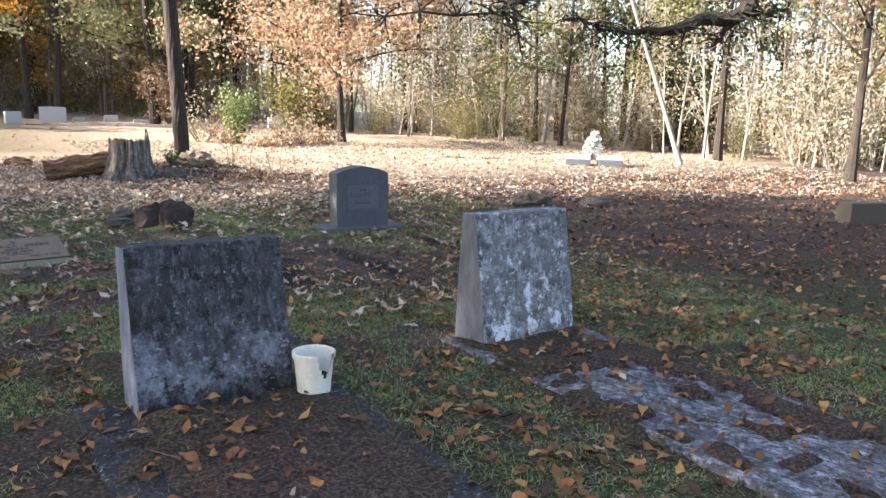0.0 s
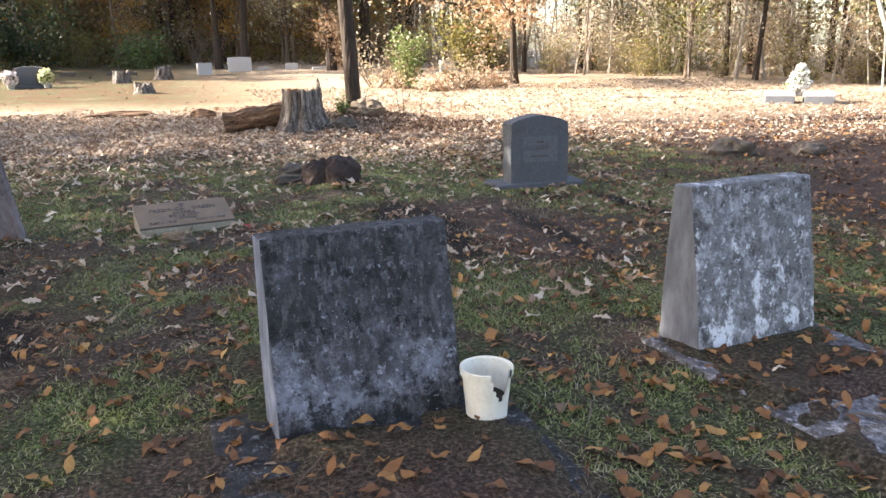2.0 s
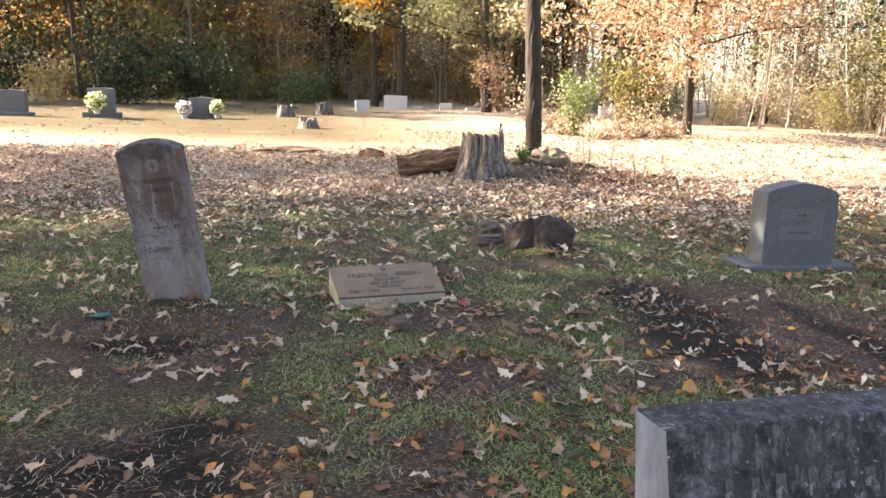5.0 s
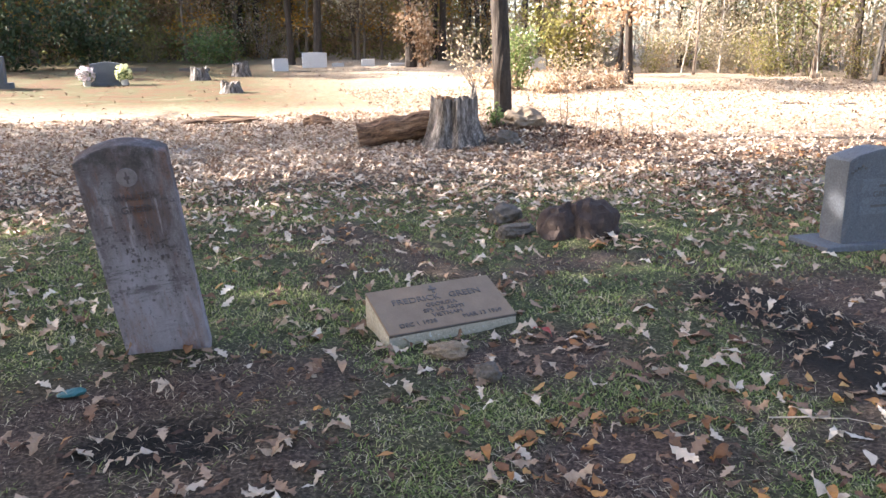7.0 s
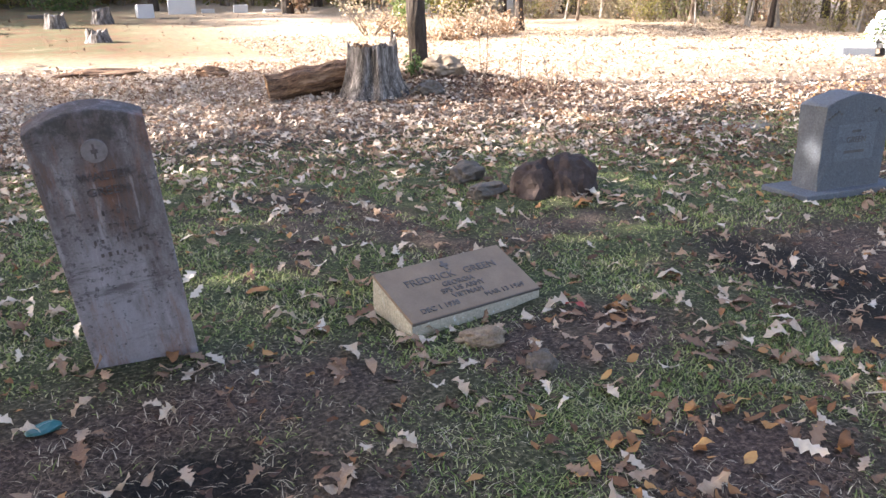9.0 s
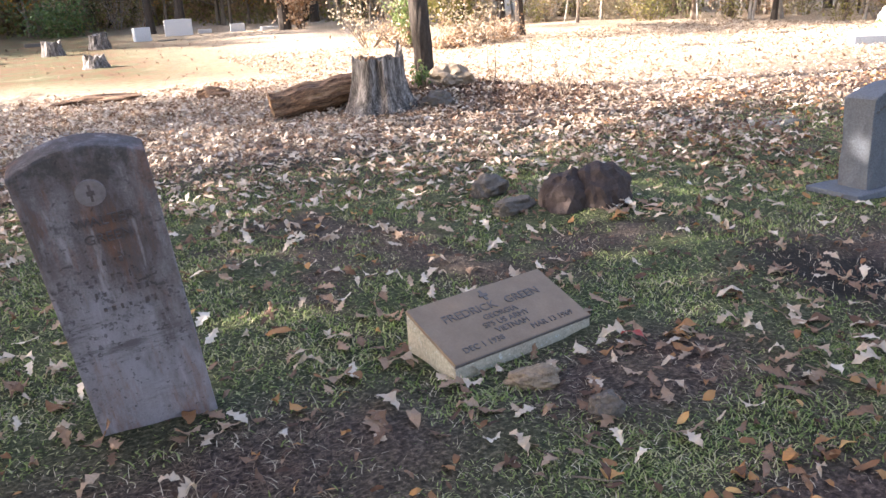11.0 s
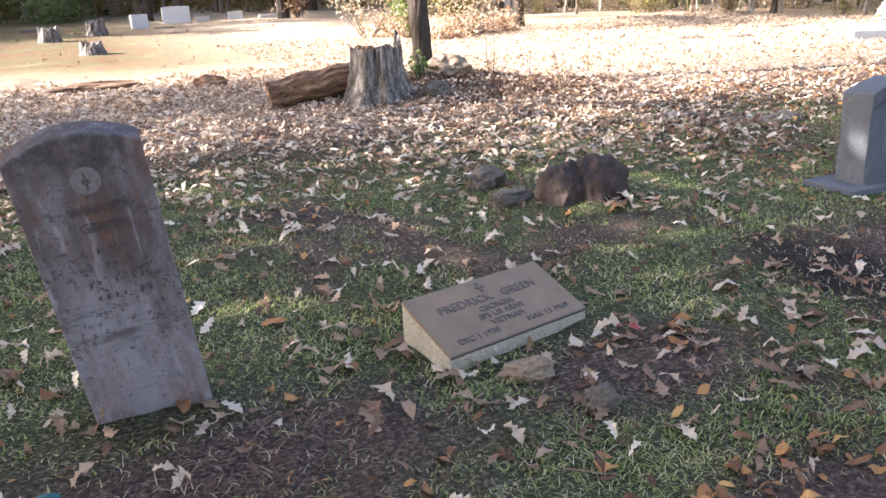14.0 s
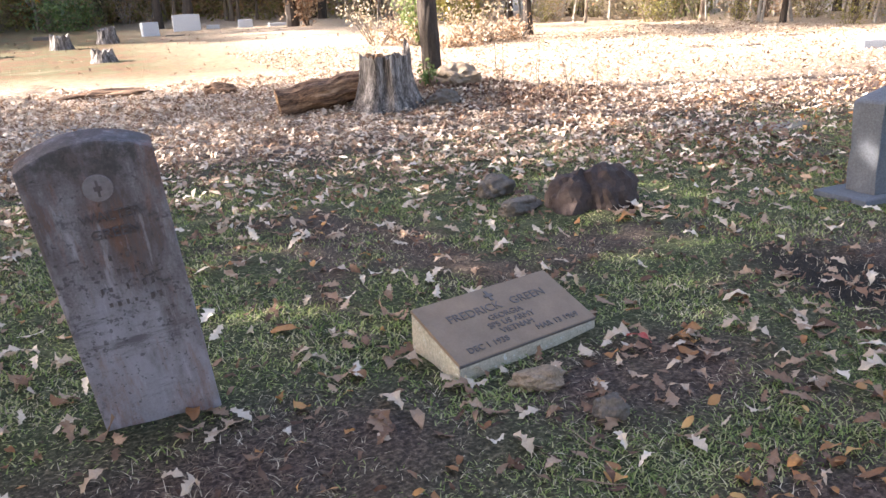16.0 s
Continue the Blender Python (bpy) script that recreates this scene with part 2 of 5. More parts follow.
M_BASECON = stone_mat("marker_base_concrete", (0.42, 0.38, 0.3), (0.2, 0.19, 0.16), (0.55, 0.58, 0.58), 0.02, 0.08)
M_PLASTIC = mat("dirty_white_plastic", [(0.62, 0.57, 0.46), (0.8, 0.77, 0.68), (0.82, 0.8, 0.74)], 8, 0.45, 0.05, 90, spec=0.4)
M_SOIL = mat("soil", [(0.018, 0.014, 0.011), (0.05, 0.036, 0.027)], 14, 0.95, 0.7, 120)
M_BARK = mat("tree_bark", [(0.012, 0.009, 0.008), (0.045, 0.034, 0.026), (0.085, 0.066, 0.05)], 9, 0.95, 1.0, 50, stretch=(3, 3, 0.7))
M_PALEBARK = mat("pale_bark", [(0.13, 0.11, 0.09), (0.28, 0.25, 0.21), (0.42, 0.38, 0.33)], 7, 0.9, 0.5, 50, stretch=(2, 2, 0.8))
M_TWIG = mat("brown_bark", [(0.08, 0.06, 0.045), (0.2, 0.15, 0.11)], 9, 0.95, 0.5, 50, stretch=(2, 2, 0.7))
M_STUMP = mat("weathered_stump_wood", [(0.012, 0.01, 0.008), (0.065, 0.054, 0.046), (0.15, 0.13, 0.115), (0.3, 0.27, 0.245)], 5, 0.9, 1.0, 40, stretch=(3.4, 3.4, 0.3), contrast=1.7)
M_LOG = mat("rotting_log_wood", [(0.02, 0.012, 0.008), (0.1, 0.056, 0.033), (0.19, 0.11, 0.062), (0.32, 0.2, 0.12)], 6, 0.95, 1.0, 50, stretch=(0.35, 3.4, 3.4), contrast=1.7)
M_ROCK = stone_mat("field_rock", (0.13, 0.108, 0.088), (0.035, 0.03, 0.028), (0.2, 0.185, 0.16), 0.02, 0.05)
M_REDROCK = stone_mat("brown_rock", (0.06, 0.042, 0.036), (0.018, 0.013, 0.012), (0.11, 0.085, 0.07), 0.05, 0.03)
M_TANROCK = stone_mat("tan_rock", (0.24, 0.18, 0.125), (0.12, 0.09, 0.06), (0.45, 0.4, 0.32), 0.02, 0.05)
M_WHITESTONE = stone_mat("white_marble", (0.55, 0.54, 0.52), (0.3, 0.29, 0.28), (0.7, 0.7, 0.68), 0.0, 0.05)
LEAF_TAN = [(0.08, 0.042, 0.027), (0.2, 0.115, 0.07), (0.31, 0.21, 0.14), (0.44, 0.34, 0.25), (0.54, 0.45, 0.355), (0.62, 0.54, 0.44)]
LEAF_ORANGE = [(0.06, 0.03, 0.018), (0.12, 0.056, 0.028), (0.19, 0.09, 0.04), (0.29, 0.135, 0.05), (0.39, 0.2, 0.07), (0.54, 0.34, 0.12)]
M_LEAF_TAN = mat("tan_oak_leaf", LEAF_TAN, 30, 0.75, 0.1, 90, "island", 0.2, through_light=0.2)
M_LEAF_ORANGE = mat("orange_leaf", LEAF_ORANGE, 30, 0.7, 0.1, 90, "island", 0.2, through_light=0.2)
M_LEAF_RUSSET = mat("russet_litter_leaf", [(0.035, 0.02, 0.014), (0.075, 0.04, 0.026), (0.12, 0.065, 0.04), (0.2, 0.12, 0.075), (0.36, 0.25, 0.17)], 30, 0.75, 0.1, 90, "island", 0.2, through_light=0.15)
M_LEAF_PALE = mat("bleached_leaf", [(0.1, 0.06, 0.035), (0.28, 0.2, 0.13), (0.46, 0.37, 0.28), (0.6, 0.52, 0.42)], 30, 0.75, 0.1, 90, "island", 0.2, through_light=0.2)
M_LEAF_RED = mat("red_leaf", [(0.2, 0.02, 0.015), (0.36, 0.05, 0.035)], 40, 0.6, 0.1, 90)
M_LEAF_TAN_ONE = mat("single_tan_leaf", LEAF_TAN, 30, 0.75, 0.1, 90, "object", 0.25, through_light=0.2)
M_LEAF_ORANGE_ONE = mat("single_orange_leaf", LEAF_ORANGE, 30, 0.7, 0.1, 90, "object", 0.25, through_light=0.2)
M_GRASS = mat("winter_grass", [(0.032, 0.052, 0.012), (0.115, 0.16, 0.036), (0.2, 0.245, 0.07), (0.33, 0.31, 0.15), (0.5, 0.44, 0.29)], 2, 0.7, 0, 40, "island", 0.4, through_light=0.25)
M_STRAW = mat("dead_grass", [(0.045, 0.027, 0.021), (0.12, 0.08, 0.058), (0.3, 0.22, 0.155)], 2, 0.8, 0, 40, "island", 0.4, through_light=0.1)
M_FOL_OAK = mat("russet_foliage", [(0.17, 0.085, 0.04), (0.34, 0.2, 0.11), (0.46, 0.34, 0.23), (0.6, 0.51, 0.39)], 1.2, 0.8, 0, 20, "island", 0.3, through_light=0.4)
M_FOL_GOLD = mat("golden_foliage", [(0.3, 0.13, 0.02), (0.45, 0.22, 0.03), (0.5, 0.3, 0.06)], 1.2, 0.8, 0, 20, "island", 0.3, through_light=0.45)
M_FOL_TAN = mat("tan_brush", [(0.2, 0.15, 0.09), (0.4, 0.33, 0.22), (0.58, 0.51, 0.38)], 1.2, 0.8, 0, 20, "island", 0.3, through_light=0.35)
M_FOL_OLIVE = mat("olive_foliage", [(0.09, 0.09, 0.025), (0.2, 0.18, 0.05), (0.34, 0.29, 0.1)], 1.2, 0.8, 0, 20, "island", 0.3, through_light=0.4)
M_FOL_PINE = mat("pine_needles", [(0.05, 0.065, 0.02), (0.12, 0.13, 0.045), (0.25, 0.22, 0.1)], 1.2, 0.75, 0, 20, "island", 0.3, through_light=0.3)
M_FOL_GREEN = mat("evergreen_leaves", [(0.03, 0.06, 0.015), (0.08, 0.13, 0.03), (0.2, 0.24, 0.07)], 1.2, 0.45, 0, 20, "island", 0.3, through_light=0.3, spec=0.5)
M_FOL_DARK = mat("dark_evergreen", [(0.012, 0.02, 0.008), (0.03, 0.045, 0.015), (0.06, 0.07, 0.03)], 1.2, 0.7, 0, 20, "island", 0.3, through_light=0.2)
M_PETAL_WHITE = mat("white_petals", [(0.65, 0.63, 0.6), (0.8, 0.79, 0.76)], 20, 0.7, 0, 60, "island", 0.3, through_light=0.2)
M_PETAL_PINK = mat("pale_pink_petals", [(0.6, 0.5, 0.52), (0.78, 0.72, 0.72)], 20, 0.7, 0, 60, "island", 0.3, through_light=0.2)
M_PETAL_YELLOW = mat("cream_yellow_petals", [(0.6, 0.6, 0.3), (0.75, 0.75, 0.5)], 20, 0.7, 0, 60, "island", 0.3, through_light=0.2)
M_TEAL = mat("teal_plastic", [(0.015, 0.07, 0.075), (0.03, 0.12, 0.12)], 20, 0.4, 0)
M_CAR = mat("silver_car_paint", [(0.45, 0.47, 0.5), (0.55, 0.57, 0.6)], 3, 0.3, 0, metal=0.6, spec=0.6)
M_GLASS = mat("dark_glass", [(0.02, 0.025, 0.03), (0.03, 0.035, 0.04)], 3, 0.08, 0, spec=0.8)
M_TYRE = mat("black_rubber", [(0.015, 0.015, 0.015), (0.03, 0.03, 0.03)], 20, 0.9, 0.2)
M_ROAD = mat("asphalt", [(0.09, 0.09, 0.09), (0.14, 0.135, 0.13)], 6, 0.9, 0.4, 120)
M_FOL_DUSK = mat("woodland_shade_leaves", [(0.12, 0.08, 0.052), (0.24, 0.165, 0.1), (0.38, 0.24, 0.115), (0.26, 0.22, 0.115)], 0.4, 0.85, 0, 8, "island", 0.35, through_light=0.3)
M_FOL_HOLLY = mat("holly_leaves", [(0.06, 0.1, 0.025), (0.15, 0.2, 0.06), (0.32, 0.34, 0.14)], 1.2, 0.4, 0, 20, "island", 0.3, through_light=0.35, spec=0.5)
# lighter copy of the pine needles, with sunlight put into the colour
M_FOL_SUNLITPINE = mat("sunlit_pine_needles", [(0.14, 0.14, 0.06), (0.28, 0.26, 0.12), (0.42, 0.38, 0.21)], 1.2, 0.75, 0, 20, "island", 0.3, through_light=0.4)
M_PALE_STRAW = mat("bleached_grass", [(0.3, 0.24, 0.16), (0.45, 0.38, 0.27), (0.58, 0.5, 0.38)], 2, 0.8, 0, 40, "island", 0.4, through_light=0.1)


# ---- mesh tools ----
class Build:
    """Gathers vertices and faces and turns them into one mesh."""

    def __init__(self):
        self.v, self.f, self.count = [], [], 0

    def add(self, verts, faces):
        verts = np.asarray(verts, float)
        self.v.append(verts)
        self.f.append(np.asarray(faces, int) + self.count)
        self.count += len(verts)

    def tube(self, pts, radii, sides=7, cap=True, lumps=0.0, seed=0):
        pts = [Vector(p) for p in pts]
        rng = random.Random(seed)
        rings = []
        for i, p in enumerate(pts):
            d = (pts[min(i + 1, len(pts) - 1)] - pts[max(i - 1, 0)]).normalized()
            u = d.cross(Vector((0.31, 0.95, 0.05))).normalized()
            w = d.cross(u)
            for k in range(sides):
                a = 2 * math.pi * k / sides
                r = radii[i] * (1 + rng.uniform(-lumps, lumps))
                rings.append(p + (u * math.cos(a) + w * math.sin(a)) * r)
        faces = []
        for i in range(len(pts) - 1):
            for k in range(sides):
                a, b = i * sides + k, i * sides + (k + 1) % sides
                faces.append((a, b, b + sides, a + sides))
        self.add(rings, faces)
        if cap:
            base = self.count - len(rings)
            self.v.append(np.array([pts[0], pts[-1]], float))
            caps = []
            last = base + (len(pts) - 1) * sides
            for k in range(sides):
                caps.append((self.count, base + (k + 1) % sides, base + k, base + k))
                caps.append((self.count + 1, last + k, last + (k + 1) % sides, last + (k + 1) % sides))
            self.f.append(np.array(caps))
            self.count += 2

    def mesh(self, name, smooth=False):
        me = bpy.data.meshes.new(name)
        v = np.concatenate(self.v)
        loops, starts = [], []
        at = 0
        for f in self.f:
            if f.shape[1] == 4:
                tri = f[:, 2] == f[:, 3]
                for part_f, n in ((f[~tri], 4), (f[tri][:, :3], 3)):
                    if len(part_f):
                        loops.append(part_f.ravel())
                        starts.append(at + np.arange(len(part_f)) * n)
                        at += part_f.size
            else:
                loops.append(f.ravel())
                starts.append(at + np.arange(len(f)) * f.shape[1])
                at += f.size
        loops, starts = np.concatenate(loops), np.concatenate(starts)
        me.vertices.add(len(v))
        me.vertices.foreach_set("co", v.ravel())
        me.loops.add(len(loops))
        me.loops.foreach_set("vertex_index", loops.astype(np.int32))
        me.polygons.add(len(starts))
        me.polygons.foreach_set("loop_start", starts.astype(np.int32))
        me.polygons.foreach_set("use_smooth", np.full(len(starts), smooth))
        me.update(calc_edges=True)
        me.validate()
        return me


def part(name, source, material, parent=None, label="", at=None):
    """Links a Build, bmesh or mesh as one mesh object under a thing or a part."""
    if isinstance(source, Build):
        me = source.mesh(name)
    elif isinstance(source, bmesh.types.BMesh):
        me = bpy.data.meshes.new(name)
        source.to_mesh(me)
        source.free()
    else:
        me = source
    if not me.materials:
        me.materials.append(material)
    ob = new(name, me)
    if parent is not None:
        ob.parent = parent
    if at is not None:
        ob.matrix_basis = at
    if label:
        ob["label"] = label
    return ob


GRIDS = {}


def value_noise(x, y, scale, seed):
    """Smooth noise from 0 to 1 on arrays."""
    if seed not in GRIDS:
        GRIDS[seed] = np.random.RandomState(seed).rand(128, 128)
    grid = GRIDS[seed]
    x, y = np.asarray(x) * scale, np.asarray(y) * scale
    xi, yi = np.floor(x).astype(int), np.floor(y).astype(int)
    fx, fy = x - xi, y - yi
    fx, fy = fx * fx * (3 - 2 * fx), fy * fy * (3 - 2 * fy)
    g = lambda a, b: grid[a % 128, b % 128]
    return (g(xi, yi) * (1 - fx) + g(xi + 1, yi) * fx) * (1 - fy) + (g(xi, yi + 1) * (1 - fx) + g(xi + 1, yi + 1) * fx) * fy


# ledgers: x0, x1, y0, y1 in the plan; soil and leaves have drifted over most of each
LEDGER_A, LEDGER_B = (1.02, 1.93, 1.35, 3.52), (2.63, 3.36, 1.25, 3.62)
LEDGER_TOP = 0.004


def inside(x, y, r):
    """Depth inside a rectangle in metres, negative outside."""
    return np.minimum(np.minimum(x - r[0], r[1] - x), np.minimum(y - r[2], r[3] - y))


def soil_cover(x, y):
    wob = 0.26 * (value_noise(x, y, 5.0, 51) - 0.5) + 0.16 * (value_noise(x, y, 14.0, 52) - 0.5)
    a = np.clip((inside(x, y, (1.02, 2.1, 1.35, 3.52)) - 0.13 + wob) / 0.05, 0, 1) * np.clip((x - 1.16 + wob) / 0.04, 0, 1)
    far_part = np.maximum(np.clip((y - 2.95 + 0.12 * (x - 2.6) + wob) / 0.06, 0, 1), np.clip((x - 3.14 + wob) / 0.05, 0, 1))
    b = np.clip(inside(x, y, LEDGER_B) / 0.04 - 0.5, 0, 1) * far_part
    spots = np.clip((0.55 * value_noise(x, y, 5.2, 53) + 0.45 * value_noise(x, y, 13.0, 54) - 0.6) * 12, 0, 1) * (inside(x, y, LEDGER_B) > 0)
    near = np.clip((np.minimum(np.abs(y - 3.3), 1) - 0.02) / 0.3, 0, 1)
    return (0.025 + 0.01 * near) * np.maximum(np.maximum(a, b), spots)


def top_z(x, y):
    """The ground, or the ledger where it lies bare."""
    z = ground_z(x, y)
    for r in (LEDGER_A, LEDGER_B):
        z = np.where(inside(x, y, r) > 0, np.maximum(z, LEDGER_TOP), z)
    return z


def ground_z(x, y):
    d = y - 9.0
    rise = 0.022 * np.minimum(0.5 * (d + np.sqrt(d * d + 9)), 60)
    hump = 0.18 * np.exp(-((x - 3.6) ** 2 + (y - 12.2) ** 2) / 1.2)
    mound = 0.06 * np.exp(-((x - 2.35) ** 2 + (y - 7.7) ** 2) / 0.12)
    waves = 0.012 * np.sin(x * 1.7 + 0.6 * y) * np.sin(y * 1.3 - 0.4 * x)
    return rise + hump + mound + waves - 0.02 + soil_cover(x, y)


def gz(x, y):
    return float(ground_z(np.array(float(x)), np.array(float(y))))


def ellipse(x, y, cx, cy, rx, ry):
    return np.clip(1.6 - 1.6 * np.sqrt(((x - cx) / rx) ** 2 + ((y - cy) / ry) ** 2), 0, 1)


def soil_at(x, y):
    """How bare the ground is, 0 (grass) to 1 (soil)."""
    n = 0.5 * value_noise(x, y, 1.1, 3) + 0.3 * value_noise(x, y, 3.1, 4) + 0.2 * value_noise(x, y, 9.0, 5)
    s = np.clip((n - 0.54) * 5, 0, 0.85)
    for cx, cy, rx, ry in ((0.0, 5.65, 0.95, 0.85), (0.1, 4.5, 0.9, 0.7), (3.15, 5.5, 1.15, 1.5), (1.5, 2.4, 0.75, 1.3), (0.2, 6.05, 0.8, 0.6), (-0.2, 5.9, 0.9, 0.7), (1.3, 6.02, 0.65, 0.4), (3.0, 6.0, 1.1, 1.0),
                           (3.0, 2.4, 0.65, 1.5), (1.2, 5.2, 0.6, 0.45), (6.8, 5.4, 3.4, 2.4), (1.2, 11.5, 4.0, 2.8), (3.5, 12.0, 2.0, 1.6)):
        s = np.maximum(s, ellipse(x, y, cx, cy, rx, ry) * np.clip(0.55 + n, 0, 1))
    far = np.maximum(np.clip((y - 8.6 + 0.25 * x * 0.5) / 2.5, 0, 1), np.clip((x - 5.4) / 1.5, 0, 1) * np.clip(0.6 + n, 0, 1))
    return np.maximum(s, far)


SAND = ((-0.25, 12.7, 0.6, 0.55), (5.0, 8.9, 0.5, 0.28), (4.65, 9.4, 0.32, 0.2))


def sand_at(x, y):
    """Pale bare sand showing between the leaves."""
    s = np.zeros_like(x)
    for cx, cy, rx, ry in SAND:
        s = np.maximum(s, ellipse(x, y, cx, cy, rx, ry) * np.clip(0.5 + value_noise(x, y, 4, 33), 0, 1))
    return np.clip(s * 1.5, 0, 1)


def humus_at(x, y):
    """Black damp soil: the sunken spots and the edges of the old plots."""
    strip = np.zeros_like(x)
    for cx, cy, rx, ry in ((2.5, 5.8, 0.36, 1.0), (3.2, 5.45, 0.11, 0.8), (4.12, 5.95, 0.1, 0.7), (0.1, 4.5, 0.5, 0.33), (-0.02, 5.75, 0.33, 0.2), (0.28, 4.85, 0.2, 0.12)):
        strip = np.maximum(strip, ellipse(x, y, cx, cy, rx, ry) * 2.2 * np.clip(0.3 + value_noise(x, y, 7, 31), 0, 1))
    return np.clip(strip, 0, 1)


# ---- ground ----
def axis(lo, hi, step, far_lo, far_hi):
    mid = list(np.arange(lo, hi + 1e-6, step))
    out, d = [], step
    p = hi
    while p < far_hi:
        d *= 1.16
        p += d
        out.append(min(p, far_hi))
    low, d, p = [], step, lo
    while p > far_lo:
        d *= 1.16
        p -= d
        low.append(max(p, far_lo))
    return np.array(low[::-1] + mid + out)


def make_ground():
    xs, ys = axis(-2.0, 6.5, 0.045, -420, 420), axis(1.0, 9.5, 0.045, -300, 520)
    X, Y = np.meshgrid(xs, ys, indexing="ij")
    rough = 0.022 * (value_noise(X, Y, 4.0, 11) - 0.5) + 0.014 * (value_noise(X, Y, 13.0, 12) - 0.5)
    Z = ground_z(X, Y) + rough * np.exp(-((X - 2) ** 2 + (Y - 5) ** 2) / 400)
    Z -= 0.05 * ellipse(X, Y, 0.1, 4.5, 0.5, 0.35) + 0.035 * ellipse(X, Y, -0.02, 5.75, 0.32, 0.22)
    b = Build()
    nx, ny = X.shape
    idx = np.arange(nx * ny).reshape(nx, ny)
    f = np.stack([idx[:-1, :-1], idx[1:, :-1], idx[1:, 1:], idx[:-1, 1:]], -1).reshape(-1, 4)
    b.add(np.stack([X, Y, Z], -1).reshape(-1, 3), f)
    me = b.mesh("ground", True)
    at = me.attributes.new("soil", "FLOAT", "POINT")
    at.data.foreach_set("value", soil_at(X, Y).ravel().astype(np.float32))
    strip = humus_at(X, Y)
    at = me.attributes.new("humus", "FLOAT", "POINT")
    at.data.foreach_set("value", strip.ravel().astype(np.float32))
    lawn = np.clip((Y - 15.5 + 0.35 * X) / 3, 0, 1) * np.clip((6 - X) / 5, 0, 1)
    at = me.attributes.new("lawn", "FLOAT", "POINT")
    at.data.foreach_set("value", lawn.ravel().astype(np.float32))
    at = me.attributes.new("sand", "FLOAT", "POINT")
    at.data.foreach_set("value", sand_at(X, Y).ravel().astype(np.float32))
    m = bpy.data.materials.new("cemetery_ground")
    m.use_nodes = True
    n, l = m.node_tree.nodes, m.node_tree.links
    bs = n["Principled BSDF"]
    tc = n.new("ShaderNodeTexCoord")

    def nz(scale, detail=6):
        t = n.new("ShaderNodeTexNoise")
        t.inputs["Scale"].default_value, t.inputs["Detail"].default_value = scale, detail
        t.inputs["Roughness"].default_value = 0.7
        l.new(tc.outputs["Object"], t.inputs["Vector"])
        return t.outputs[0]

    def ramp(sock, cols):
        r = n.new("ShaderNodeValToRGB")
        e = r.color_ramp.elements
        for k, (p, c) in enumerate(cols):
            el = e[k] if k < 2 else e.new(p)
            el.position, el.color = p, (*c, 1)
        l.new(sock, r.inputs[0])
        return r.outputs[0]

    def blend(fac, a, c):
        x = n.new("ShaderNodeMix")
        x.data_type = "RGBA"
        l.new(fac, x.inputs[0])
        l.new(a, x.inputs[6])
        l.new(c, x.inputs[7])
        return x.outputs[2]

    fine, mid, huge = nz(70, 5), nz(11), nz(1.6, 12)
    grass = ramp(fine, [(0.35, (0.014, 0.018, 0.007)), (0.53, (0.055, 0.062, 0.027)), (0.72, (0.2, 0.175, 0.11))])
    soil = ramp(fine, [(0.3, (0.015, 0.01, 0.008)), (0.48, (0.055, 0.037, 0.03)), (0.6, (0.12, 0.082, 0.065)), (0.75, (0.27, 0.2, 0.155))])
    field = ramp(mid, [(0.3, (0.15, 0.095, 0.06)), (0.45, (0.3, 0.22, 0.15)), (0.55, (0.38, 0.295, 0.21)), (0.7, (0.48, 0.4, 0.31))])
    straw = ramp(huge, [(0.3, (0.05, 0.03, 0.018)), (0.44, (0.115, 0.066, 0.036)), (0.54, (0.075, 0.072, 0.033)), (0.66, (0.14, 0.11, 0.066))])
    a1 = n.new("ShaderNodeAttribute")
    a1.attribute_name = "soil"
    a2 = n.new("ShaderNodeAttribute")
    a2.attribute_name = "lawn"
    col = blend(a1.outputs["Fac"], grass, soil)
    humus = ramp(fine, [(0.35, (0.008, 0.007, 0.006)), (0.6, (0.025, 0.02, 0.017)), (0.8, (0.09, 0.07, 0.055))])
    a3 = n.new("ShaderNodeAttribute")
    a3.attribute_name = "humus"
    col = blend(a3.outputs["Fac"], col, humus)
    sep = n.new("ShaderNodeSeparateXYZ")
    l.new(tc.outputs["Object"], sep.inputs[0])
    far = n.new("ShaderNodeMapRange")
    far.inputs[1].default_value, far.inputs[2].default_value = 10.0, 14.0
    l.new(sep.outputs[1], far.inputs[0])
    col = blend(far.outputs[0], col, field)
    col = blend(a2.outputs["Fac"], col, straw)
    a4 = n.new("ShaderNodeAttribute")
    a4.attribute_name = "sand"
    col = blend(a4.outputs["Fac"], col, ramp(fine, [(0.3, (0.16, 0.14, 0.125)), (0.7, (0.3, 0.27, 0.25))]))
    l.new(col, bs.inputs["Base Color"])
    bs.inputs["Roughness"].default_value = 0.95
    bs.inputs["Specular IOR Level"].default_value = 0.15
    bp = n.new("ShaderNodeBump")
    bp.inputs["Strength"].default_value, bp.inputs["Distance"].default_value = 0.8, 0.02
    l.new(fine, bp.inputs["Height"])
    l.new(bp.outputs[0], bs.inputs["Normal"])
    me.materials.append(m)
    return tagged(new("ground", me), "leaf-strewn cemetery ground with thin grass and bare soil", "ground", kind="structure")


make_ground()


